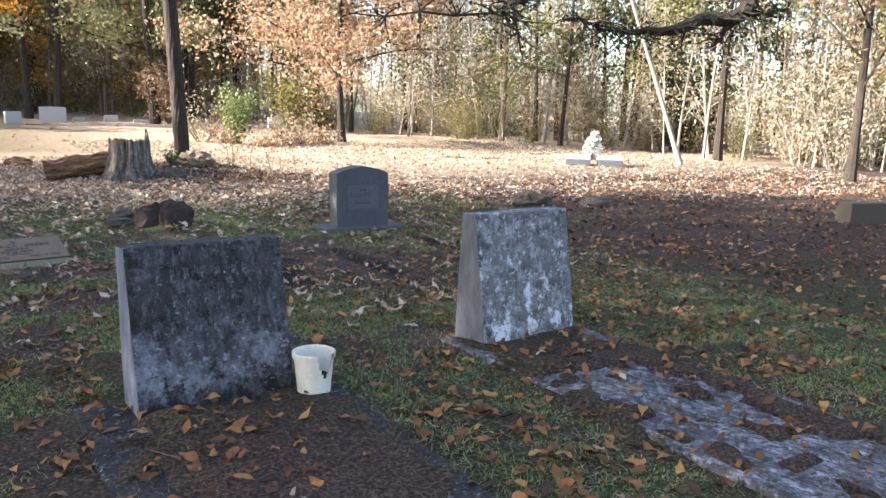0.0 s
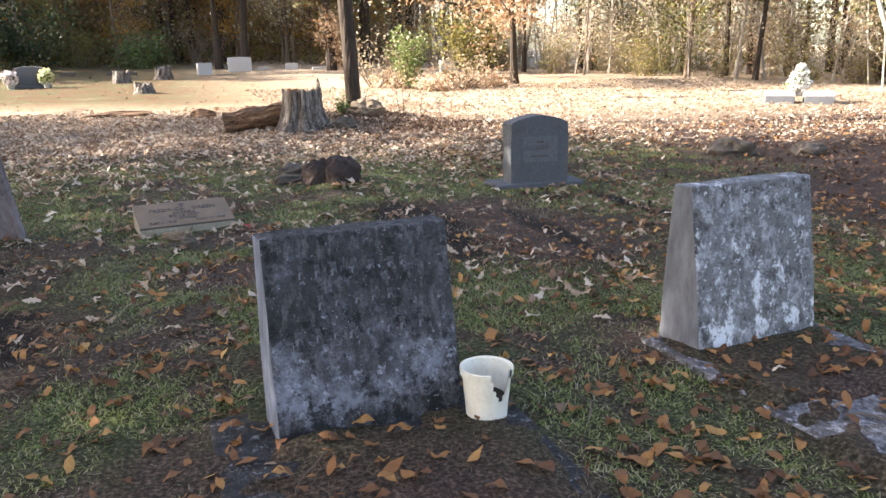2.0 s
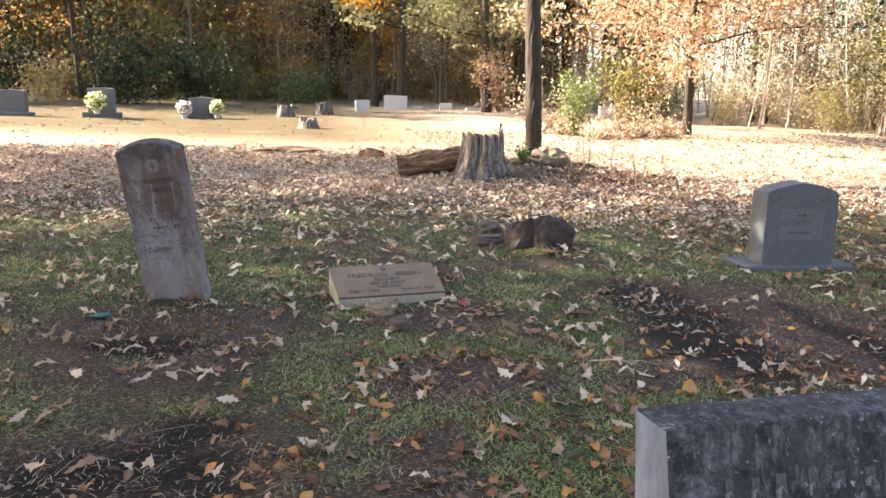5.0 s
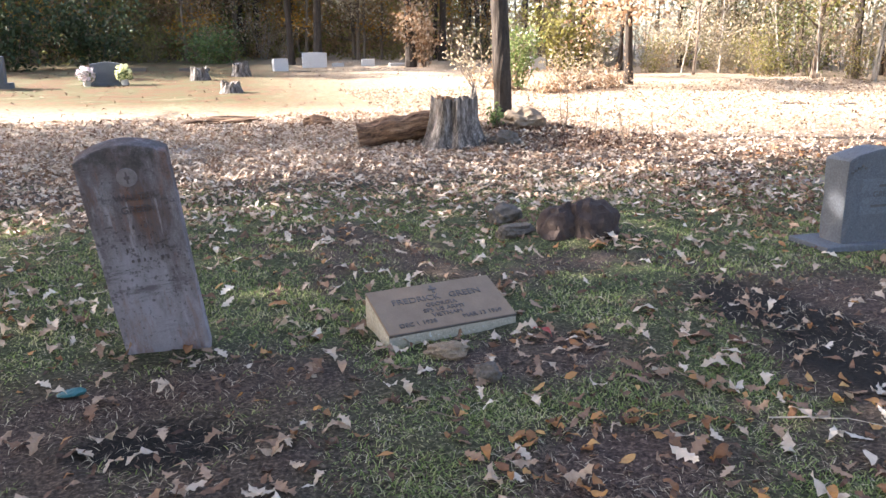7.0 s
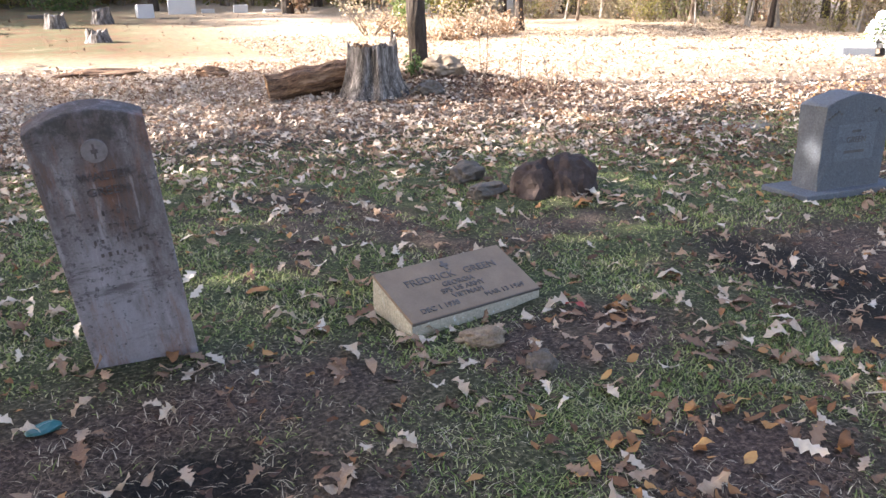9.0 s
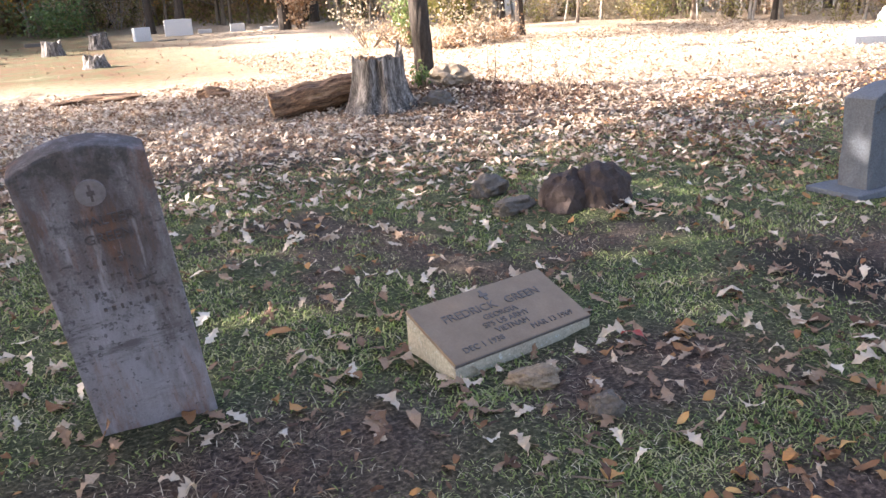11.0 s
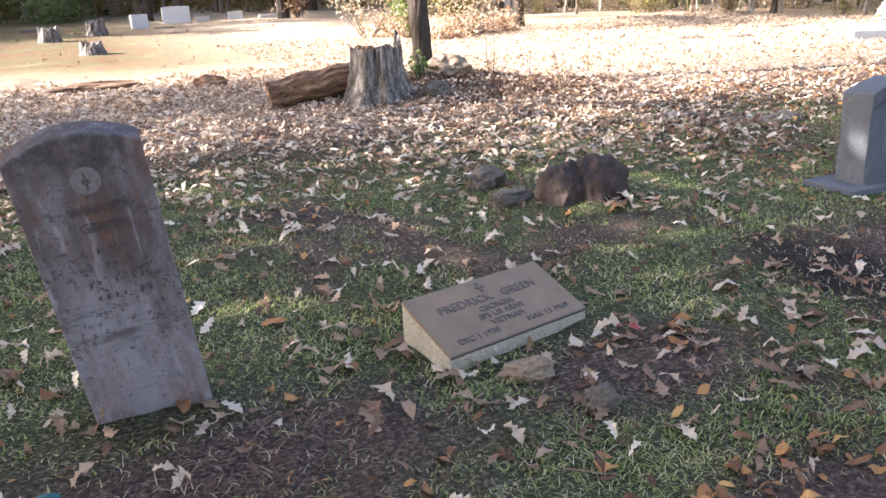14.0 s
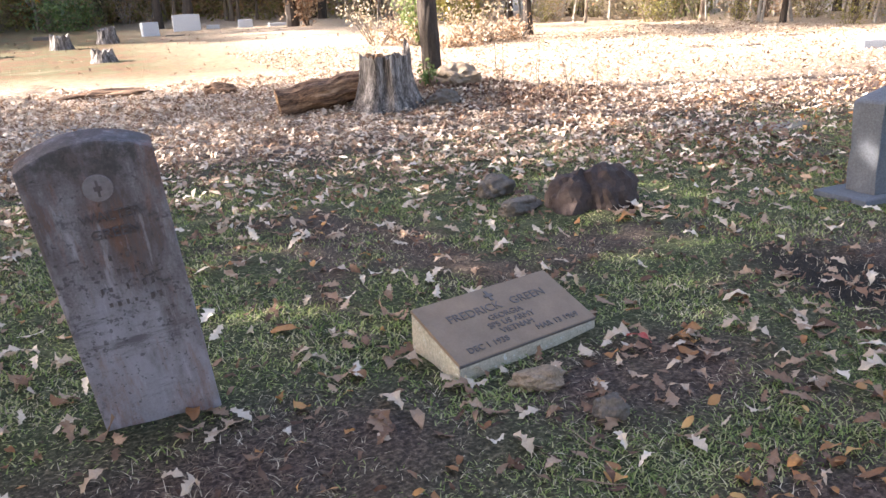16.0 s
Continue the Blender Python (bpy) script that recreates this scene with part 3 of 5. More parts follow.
# ---- gravestones ----
def block(b, corners_low, corners_high, bevel=0.012, cuts=6, rough=0.0, seed=0):
    """A stone block between two rectangles (four corners each), bevelled and slightly uneven, in a bmesh."""
    vs = [b.verts.new(c) for c in corners_low] + [b.verts.new(c) for c in corners_high]
    faces = [(3, 2, 1, 0), (4, 5, 6, 7)] + [(k, (k + 1) % 4, 4 + (k + 1) % 4, 4 + k) for k in range(4)]
    for f in faces:
        b.faces.new([vs[k] for k in f])
    edges = list(b.edges)
    if bevel:
        bmesh.ops.bevel(b, geom=edges, offset=bevel, segments=2, profile=0.6, affect="EDGES")
    if cuts:
        long_edges = [e for e in b.edges if e.calc_length() > 0.06]
        bmesh.ops.subdivide_edges(b, edges=long_edges, cuts=cuts, use_grid_fill=True)
    if rough:
        for v in b.verts:
            p = v.co * 9 + Vector((seed, seed * 2, 0))
            v.co += Vector((noise.noise(p), noise.noise(p + Vector((7, 0, 0))), noise.noise(p + Vector((0, 9, 0))))) * rough
    bmesh.ops.recalc_face_normals(b, faces=b.faces)
    return b


def rect(x0, x1, y0, y1, z):
    return [(x0, y0, z), (x1, y0, z), (x1, y1, z), (x0, y1, z)]


def thing(name, label, category, at, group=""):
    ob = new(name)
    ob.matrix_basis = at
    return tagged(ob, label, category, group)


def words(text, size, parent, material, at, name="lettering", deep=0.002, align="CENTER", label=""):
    c = bpy.data.curves.new(name, "FONT")
    c.body, c.size, c.extrude, c.align_x, c.align_y = text, size, deep, align, "CENTER"
    tmp = new("tmp", c)
    bpy.context.view_layer.update()
    me = bpy.data.meshes.new_from_object(tmp.evaluated_get(bpy.context.evaluated_depsgraph_get()))
    bpy.data.objects.remove(tmp)
    me.materials.clear()
    return tagged(part(name, me, material, parent, label, at), kind="stuff")


M_WORN = stone_mat("worn_lettering", (0.1, 0.1, 0.11), (0.03, 0.03, 0.032), (0.24, 0.245, 0.28), 0.1, 0.12)


def slant_stone(name, label, x, y, yaw, wb, wt, off, shift, h, dt, db, material, seed, ledger):
    t = thing(name, label, "gravestone", pose(x, y, 0.0, 0, 0, yaw))
    b = bmesh.new()
    low = [(-wb / 2, 0, -0.1), (wb / 2, 0, -0.1), (wb / 2, db, -0.1), (-wb / 2, db, -0.1)]
    high = [(shift - wt / 2, off, h), (shift + wt / 2, off, h), (shift + wt / 2, off + dt, h), (shift - wt / 2, off + dt, h)]
    low = [(px, py - off * 0.1 / h * (py == 0), pz) for px, py, pz in low]
    part("slab", block(b, low, high, 0.008, 8, 0.004, seed), material, t)
    # worn letters, too weathered to read
    rng = random.Random(seed)
    tilt = math.degrees(math.atan2(off, h))
    for z, n in ((0.82, 7), (0.66, 5), (0.5, 8)) if seed == 1 else ():
        for k in range(n):
            b = bmesh.new()
            lw, lh = rng.uniform(0.006, 0.012), rng.uniform(0.014, 0.022)
            part("worn_letter", block(b, rect(-lw, lw, -0.0015, 0.002, -lh), rect(-lw, lw, -0.0015, 0.002, lh), 0, 0), M_WORN, t,
                 at=pose((k - (n - 1) / 2) * 0.055 + rng.uniform(-0.008, 0.008), h * z * off / h - 0.002, h * z, -tilt, 0, 0))
    # the ledger lies before the stone, its edge just above the soil
    lt = thing("grave_ledger", ledger[2], "grave ledger", pose(0, 0, 0))
    b = bmesh.new()
    x0, x1, y0, y1 = ledger[0]
    part("ledger_slab", block(b, rect(x0, x1, y0, y1, -0.12), rect(x0, x1, y0, y1, LEDGER_TOP), 0.012, 12, 0.006, seed + 5), ledger[1], lt)
    return t


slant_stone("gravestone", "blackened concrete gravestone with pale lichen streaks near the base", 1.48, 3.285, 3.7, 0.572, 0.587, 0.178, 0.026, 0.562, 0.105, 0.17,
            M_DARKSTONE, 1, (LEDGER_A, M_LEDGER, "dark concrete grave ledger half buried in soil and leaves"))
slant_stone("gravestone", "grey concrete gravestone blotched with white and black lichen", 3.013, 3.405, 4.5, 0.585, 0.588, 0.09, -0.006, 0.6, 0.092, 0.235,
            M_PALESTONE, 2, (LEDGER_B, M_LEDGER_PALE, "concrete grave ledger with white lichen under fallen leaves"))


def rounded_outline(w, h, rise, n=14):
    """Front outline of a stone with a gently arched top."""
    pts = [(-w / 2, 0), (w / 2, 0)]
    for k in range(n + 1):
        u = 1 - 2 * k / n
        pts.append((u * w / 2, h - rise * u * u))
    return pts


def slab_from_outline(pts, y0, y1, bevel=0.01, rough=0.0, seed=0):
    b = bmesh.new()
    front = [b.verts.new((x, y0, z)) for x, z in pts]
    b.faces.new(front)
    res = bmesh.ops.extrude_face_region(b, geom=list(b.faces))
    for g in res["geom"]:
        if isinstance(g, bmesh.types.BMVert):
            g.co.y = y1
    bmesh.ops.recalc_face_normals(b, faces=b.faces)
    sharp = [e for e in b.edges if len(e.link_faces) == 2 and e.calc_face_angle(0) > 0.5]
    bmesh.ops.bevel(b, geom=sharp, offset=bevel, segments=2, profile=0.6, affect="EDGES")
    if rough:
        bmesh.ops.triangulate(b, faces=[f for f in b.faces if len(f.verts) > 4])
        bmesh.ops.subdivide_edges(b, edges=[e for e in b.edges if e.calc_length() > 0.05], cuts=3, use_grid_fill=True)
        for v in b.verts:
            p = v.co * 14 + Vector((seed, 0, seed))
            v.co += Vector((noise.noise(p), noise.noise(p + Vector((5, 0, 0))), 0)) * rough
    return b


def granite_stone():
    t = thing("gravestone", "grey granite gravestone with arched top and polished name panel", "gravestone", pose(3.893, 6.94, gz(3.89, 6.94), 0, 0, -3.0))
    pts = [(-0.252, 0.03), (0.252, 0.03), (0.258, 0.515)]
    for k in range(11):
        u = 1 - 2 * k / 10
        pts.append((u * 0.24, 0.53 + 0.055 * (1 - abs(u) ** 1.6)))
    pts.append((-0.258, 0.515))
    part("body", slab_from_outline(pts, 0.0, 0.18, 0.006, 0.011, 3), M_GRANITE, t, "rock-pitched grey granite body")
    b = bmesh.new()
    part("base", block(b, rect(-0.4, 0.4, -0.07, 0.28, -0.1), rect(-0.39, 0.39, -0.06, 0.27, 0.035), 0.008, 4, 0.003, 4), M_GRANITE, t, "low granite base slab")
    b = bmesh.new()
    part("name_panel", block(b, rect(-0.15, 0.16, -0.004, 0.002, 0.2), rect(-0.15, 0.16, -0.004, 0.002, 0.41), 0.001, 0), M_PANEL, t, "paler smooth name panel")
    words("GREEN", 0.05, t, M_ENGRAVE, pose(0.005, -0.006, 0.318, 90, 0, 0), "lettering", 0.001)
    for k, (z, w) in enumerate(((0.368, 0.07), (0.25, 0.16))):
        b = bmesh.new()
        part("inscription", block(b, rect(-w / 2, w / 2, -0.006, -0.003, z - 0.008), rect(-w / 2, w / 2, -0.006, -0.003, z + 0.008), 0, 0), M_ENGRAVE, t)
    for s in (-1, 1):
        for k in range(5):
            b = bmesh.new()
            cx, cz = s * (0.14 + 0.022 * k), 0.485 - 0.012 * abs(k - 1)
            part("carved_leaf", block(b, rect(cx - 0.008, cx + 0.008, -0.005, 0.002, cz - 0.006), rect(cx - 0.006, cx + 0.006, -0.005, 0.002, cz + 0.007), 0, 0), M_ENGRAVE, t)


granite_stone()


def leaning_marker():
    t = thing("headstone", "leaning white marble headstone with arched top, stained brown", "headstone",
              pose(-0.052, 6.526, -0.01, 10.9, -5.6, -3.7))
    pts = rounded_outline(0.316, 0.862, 0.045)
    pts = [(x, z - (0.15 if z == 0 else 0)) for x, z in pts]
    part("slab", slab_from_outline(pts, 0.0, 0.1, 0.008, 0.003, 8), M_MARBLE, t)
    b = bmesh.new()
    bmesh.ops.create_cone(b, cap_ends=True, segments=24, radius1=0.036, radius2=0.034, depth=0.006)
    bmesh.ops.transform(b, matrix=pose(0.01, -0.0025, 0.742, 90, 0, 0), verts=b.verts)
    part("medallion", b, M_EMBLEM, t, "round carved emblem")
    for reach, wide in ((0.022, 0.006), (0.006, 0.018)):
        b = bmesh.new()
        part("emblem_bar", block(b, rect(0.01 - wide / 2, 0.01 + wide / 2, -0.0068, -0.004, 0.742 - reach), rect(0.01 - wide / 2, 0.01 + wide / 2, -0.0068, -0.004, 0.742 + reach), 0, 0), M_MARBLE_DARK, t)
    for body, z, size in (("WALTER", 0.665, 0.038), ("GREEN", 0.618, 0.038)):
        words(body, size, t, M_MARBLE_DARK, pose(0.02, -0.003, z, 90, 0, 0), "lettering", 0.002)
    # the lines below the name are worn to short strokes
    rng = random.Random(21)
    for z, count in ((0.55, 5), (0.505, 8), (0.46, 7), (0.415, 8)):
        for k in range(count):
            if rng.random() < 0.3:
                continue
            b = bmesh.new()
            cx, lw, lh = 0.02 + (k - count / 2) * 0.021, rng.uniform(0.002, 0.005), rng.uniform(0.004, 0.01)
            part("worn_letter", block(b, rect(cx - lw, cx + lw, -0.004, 0.002, z - lh), rect(cx - lw, cx + lw, -0.004, 0.002, z + lh), 0, 0), M_MARBLE_DARK, t)


M_EMBLEM = mat("worn_emblem_marble", [(0.13, 0.108, 0.105), (0.22, 0.19, 0.195)], 40, 0.9, 0.2, 120)
M_MARBLE_DARK = mat("worn_letters", [(0.05, 0.04, 0.038), (0.13, 0.105, 0.105)], 60, 0.9, 0.1, 90)
leaning_marker()


def bronze_marker():
    w, d, hb, hf = 0.592, 0.267, 0.16, 0.057
    t = thing("grave_marker", "bronze plaque on a sloping concrete marker base", "grave marker", pose(1.085, 6.338, -0.018, 0, 0, 9.1))
    b = bmesh.new()
    low = rect(-w / 2, w / 2, 0.004, d, -0.1)
    high = [(-w / 2, 0, hf - 0.012), (w / 2, 0, hf - 0.012), (w / 2, d, hb - 0.012), (-w / 2, d, hb - 0.012)]
    part("base", block(b, low, high, 0.004, 4, 0.003, 6), M_BASECON, t, "rough pale concrete base")
    slope = math.degrees(math.atan2(hb - hf, d))
    top = pose(0, d / 2, (hb + hf) / 2, slope, 0, 0)
    L = math.hypot(d, hb - hf)
    b = bmesh.new()
    p = part("plaque", block(b, rect(-w / 2, w / 2, -L / 2, L / 2, -0.011), rect(-w / 2, w / 2, -L / 2, L / 2, 0.001), 0.002, 0), M_BRONZE, t, "brown weathered bronze plaque", top)
    for body, x, y, size in (("FREDRICK   GREEN", 0, 0.045, 0.05), ("GEORGIA", 0, 0.0, 0.034), ("SP5 US ARMY", 0, -0.034, 0.034), ("VIETNAM", 0, -0.068, 0.034),
                             ("DEC 1 1938", -0.15, -0.103, 0.034), ("MAR 13 1969", 0.15, -0.103, 0.034)):
        words(body, size, p, M_BRONZE_DARK, pose(x, y, 0.002, 0, 0, 0), "raised_letters", 0.002)
    b = bmesh.new()
    part("plaque_lip", block(b, rect(-w / 2, w / 2, -L / 2 - 0.003, -L / 2 + 0.001, -0.012), rect(-w / 2, w / 2, -L / 2 - 0.003, -L / 2 + 0.001, -0.001), 0, 0), M_BRONZE_DARK, p, "dark lower edge of the plaque")
    for ww, hh in ((0.012, 0.05), (0.034, 0.012)):
        b = bmesh.new()
        part("cross_bar", block(b, rect(-ww / 2, ww / 2, 0.1 - hh / 2, 0.1 + hh / 2, 0.001), rect(-ww / 2, ww / 2, 0.1 - hh / 2, 0.1 + hh / 2, 0.004 + 0.001 * (ww > 0.02)), 0, 0), M_BRONZE_DARK, p)
    return t


bronze_marker()


def bucket():
    t = thing("plastic_bucket", "cracked off-white plastic bucket with a broken rim", "bucket", pose(1.817, 3.23, LEDGER_TOP + 0.004, 0, 0, 0))
    b = Build()
    n, H, wall = 48, 0.155, 0.004
    prof = [(0.062, 0.0), (0.066, 0.05), (0.068, 0.065), (0.0695, 0.08), (0.071, 0.1), (0.073, 0.118), (0.0745, 0.132), (0.08, 0.134), (0.081, 0.155), (0.0765, 0.157), (0.0725, 0.152), (0.069, 0.12), (0.067, 0.1), (0.065, 0.08), (0.0635, 0.06), (0.059, 0.008)]
    notch = 2 * math.pi * 0.79
    rng = random.Random(4)
    verts, faces = [], []
    for r, z in prof:
        for k in range(n):
            a = 2 * math.pi * k / n
            verts.append((r * math.cos(a), r * math.sin(a), z))
    for i in range(len(prof) - 1):
        for k in range(n):
            a = 2 * math.pi * (k + 0.5) / n
            d = abs((a - notch + math.pi) % (2 * math.pi) - math.pi)
            z = (prof[i][1] + prof[i + 1][1]) / 2
            if z > 0.06 and d < 0.12 + (z - 0.06) * 4.5:
                continue
            k2 = (k + 1) % n
            faces.append((i * n + k, i * n + k2, (i + 1) * n + k2, (i + 1) * n + k))
    b.add(verts, faces)
    part("shell", b, M_PLASTIC, t)
    b = bmesh.new()
    bmesh.ops.create_cone(b, cap_ends=True, segments=32, radius1=0.061, radius2=0.061, depth=0.006)
    part("bottom", b, M_PLASTIC, t, at=pose(0, 0, 0.004))
    b = bmesh.new()
    bmesh.ops.create_cone(b, cap_ends=True, segments=24, radius1=0.06, radius2=0.064, depth=0.05)
    for v in b.verts:
        v.co.z += 0.008 * noise.noise(v.co * 40)
    part("dirt_fill", b, M_SOIL, t, "dark soil left inside", pose(0, 0, 0.033))


bucket()


# ---- rocks, stump and log ----
def rock(name, label, x, y, sx, sy, sz, material, seed, yaw=0, sink=0.3, category="rock"):
    b = bmesh.new()
    bmesh.ops.create_icosphere(b, subdivisions=4, radius=1)
    off = Vector((seed * 3.1, seed * 1.7, seed))
    for v in b.verts:
        d = v.co.normalized()
        k = 1 + (0.32 if sink < 0.5 else 0.14) * noise.noise(d * 1.3 + off) + (0.2 if sink < 0.5 else 0.13) * noise.noise(d * 3.2 + off) + 0.07 * noise.noise(d * 8 + off) + 0.04 * noise.noise(d * 18 + off)
        v.co = Vector((d.x * sx * k, d.y * sy * k, d.z * sz * k))
        v.co.z = max(v.co.z, -sz * 0.6)
    ob = part(name, b, material, at=pose(x, y, gz(x, y) + sz * (0.6 - sink), 0, 0, yaw))
    return tagged(ob, label, category)


rock("field_rock", "dark brown rough rock with leaves against it", 2.36, 7.6, 0.19, 0.18, 0.26, M_REDROCK, 4.6, 20, 0.82)
rock("field_rock", "dark grey rock half sunk in the grass", 2.19, 7.66, 0.18, 0.16, 0.22, M_REDROCK, 2.3, 50, 0.8)
rock("field_rock", "flat grey stone lying in the grass", 1.95, 7.8, 0.13, 0.08, 0.06, M_ROCK, 3, 10)
rock("field_rock", "small dark stone in the grass", 2.05, 8.25, 0.12, 0.1, 0.09, M_ROCK, 9, 30)
rock("field_rock", "small brown stone in front of the marker", 1.0, 6.16, 0.085, 0.05, 0.04, M_TANROCK, 4, -25)
rock("field_rock", "small grey stone in the grass", 1.06, 5.9, 0.055, 0.045, 0.045, M_ROCK, 5, 10)
rock("field_rock", "tan boulder among leaves beside the tree", 3.72, 12.0, 0.25, 0.2, 0.16, M_TANROCK, 6, 0)
rock("field_rock", "grey stone beside the stump", 3.28, 11.35, 0.17, 0.13, 0.1, M_ROCK, 7, 0)
rock("field_rock", "brown rock on the leaf-covered ground", 6.55, 7.75, 0.24, 0.19, 0.14, M_ROCK, 8, 0)
rock("field_rock", "low brown rock on the leaf-covered ground", 7.3, 7.5, 0.17, 0.15, 0.09, M_ROCK, 10, 0)
rock("wood_chunk", "dark rotten chunk of wood on the leaves", 1.65, 14.5, 0.22, 0.12, 0.1, M_LOG, 11, -20, category="wood")
rock("wood_chunk", "low mound of rotten wood in dry grass", 0.4, 15.3, 0.55, 0.2, 0.07, M_LOG, 12, 5, category="wood")


def stump():
    x, y = 2.79, 11.65
    t = thing("tree_stump", "grey weathered tree stump with a splintered top", "stump", pose(x, y, gz(x, y) - 0.03))
    b = Build()
    n, m = 64, 16
    verts, faces = [], []
    for i in range(m + 1):
        u = i / m
        for k in range(n):
            a = 2 * math.pi * k / n
            flute = 0.5 * math.sin(a * 7 + 0.6) + 0.35 * math.sin(a * 11 + 2) + 0.3 * noise.noise(Vector((math.cos(a) * 3, math.sin(a) * 3, u * 0.8)))
            r = 0.225 + 0.11 * (1 - u) ** 2.5 + flute * 0.034 * (1.2 - 0.4 * u) + 0.05 * max(0, math.cos(a * 3 + 1)) * (1 - u) ** 3
            top = 0.53 + 0.05 * noise.noise(Vector((math.cos(a) * 4, math.sin(a) * 4, 3))) + 0.09 * math.exp(-((a - 5.9) / 0.25) ** 2) + 0.025 * noise.noise(Vector((math.cos(a) * 11, math.sin(a) * 11, 5)))
            verts.append((r * math.cos(a) * 1.05, r * math.sin(a), u * top))
    for i in range(m):
        for k in range(n):
            k2 = (k + 1) % n
            faces.append((i * n + k, i * n + k2, (i + 1) * n + k2, (i + 1) * n + k))
    inner = len(verts)
    for k in range(n):
        a = 2 * math.pi * k / n
        verts.append((0.16 * math.cos(a), 0.15 * math.sin(a), 0.43 + 0.05 * noise.noise(Vector((math.cos(a) * 3, math.sin(a) * 3, 9)))))
    verts.append((0, 0, 0.4))
    for k in range(n):
        k2 = (k + 1) % n
        faces.append((m * n + k, m * n + k2, inner + k2, inner + k))
        faces.append((inner + k, inner + k2, inner + n, inner + n))
    b.add(verts, faces)
    part("trunk_base", b.mesh("trunk_base", False), M_STUMP, t)
    for k, (ang, h, wdt) in enumerate(((0.15, 0.68, 0.07), (-0.1, 0.6, 0.06), (0.35, 0.56, 0.05))):
        b = Build()
        px, py = 0.22 * math.cos(ang), 0.2 * math.sin(ang) - 0.04
        b.tube([(px, py, 0.25), (px + 0.005, py, 0.45), (px + 0.0, py, h - 0.06), (px - 0.008, py, h)], [wdt * 0.6, wdt * 0.55, wdt * 0.35, 0.008], 6, True, 0.25, k)
        part("splinter", b, M_STUMP, t, "pale upright splinter of wood")
    b = Build()
    rng = random.Random(3)
    for k in range(9):
        a, r = rng.uniform(2, 4.5), rng.uniform(0.05, 0.2)
        px, py = r * math.cos(a), r * math.sin(a)
        b.tube([(px, py, 0.38), (px, py, 0.46), (px + rng.uniform(-.03, .03), py, rng.uniform(0.47, 0.56))], [0.05, 0.045, 0.022], 5, True, 0.3, k)
    part("rotten_core", b, M_LOG, t, "crumbling brown rotten wood on top")


stump()


def log():
    t = thing("fallen_log", "rotting brown log lying on leaves beside the stump", "log", pose(2.22, 12.15, gz(2.2, 12.1) + 0.15, 0, -9, -8))
    b = Build()
    pts = [(-0.42 + 0.04 * k, 0.02 * math.sin(k * 0.4), 0.012 * math.cos(k * 0.7)) for k in range(26)]
    n = 32
    verts, faces = [], []
    for i, p in enumerate(pts):
        for k in range(n):
            a = 2 * math.pi * k / n
            r = 0.15 + 0.03 * noise.noise(Vector((i * 0.16, math.cos(a) * 2.2, math.sin(a) * 2.2))) + 0.022 * noise.noise(Vector((i * 0.1, math.cos(a) * 6, math.sin(a) * 6))) + 0.012 * noise.noise(Vector((i * 0.5, math.cos(a) * 12, math.sin(a) * 12)))
            verts.append((p[0], p[1] + r * math.cos(a), p[2] + r * math.sin(a)))
    for i in range(len(pts) - 1):
        for k in range(n):
            k2 = (k + 1) % n
            faces.append((i * n + k2, i * n + k, (i + 1) * n + k, (i + 1) * n + k2))
    base = len(verts)
    for e, i in ((0.04, 0), (-0.03, len(pts) - 1)):
        verts.append((pts[i][0] + e, pts[i][1], pts[i][2]))
    for k in range(n):
        k2 = (k + 1) % n
        faces.append((base, k, k2, k2))
        last = (len(pts) - 1) * n
        faces.append((base + 1, last + k2, last + k, last + k))
    b.add(verts, faces)
    part("log_body", b, M_LOG, t)


log()


# ---- trees ----
def quads_cloud(b, centres, size, rng, lean=1.0, ratio=0.6):
    """Small bent leaves, two triangles each side of a fold, at the given points."""
    n = len(centres)
    d = rng.normal(size=(n, 3))
    d[:, 2] *= lean
    d /= np.linalg.norm(d, axis=1)[:, None]
    e = np.cross(d, rng.normal(size=(n, 3)))
    e /= np.linalg.norm(e, axis=1)[:, None]
    s = size * rng.uniform(0.6, 1.3, size=(n, 1))
    a = centres - d * s
    c = centres + d * s
    l_, r_ = centres + e * s * ratio, centres - e * s * ratio
    up = np.cross(d, e) * s * 0.25
    v = np.stack([a, l_ + up, c, r_ + up], 1).reshape(-1, 3)
    f = np.arange(4 * n).reshape(n, 4)
    b.add(v, f)


def limb_points(start, way, length, rng, n=6, droop=0.0, wander=0.12):
    pts, d, p = [Vector(start)], Vector(way).normalized(), Vector(start)
    for k in range(n):
        d = (d + Vector((rng.uniform(-1, 1), rng.uniform(-1, 1), rng.uniform(-1, 1))) * wander + Vector((0, 0, -droop))).normalized()
        p = p + d * (length / n)
        pts.append(p.copy())
    return pts


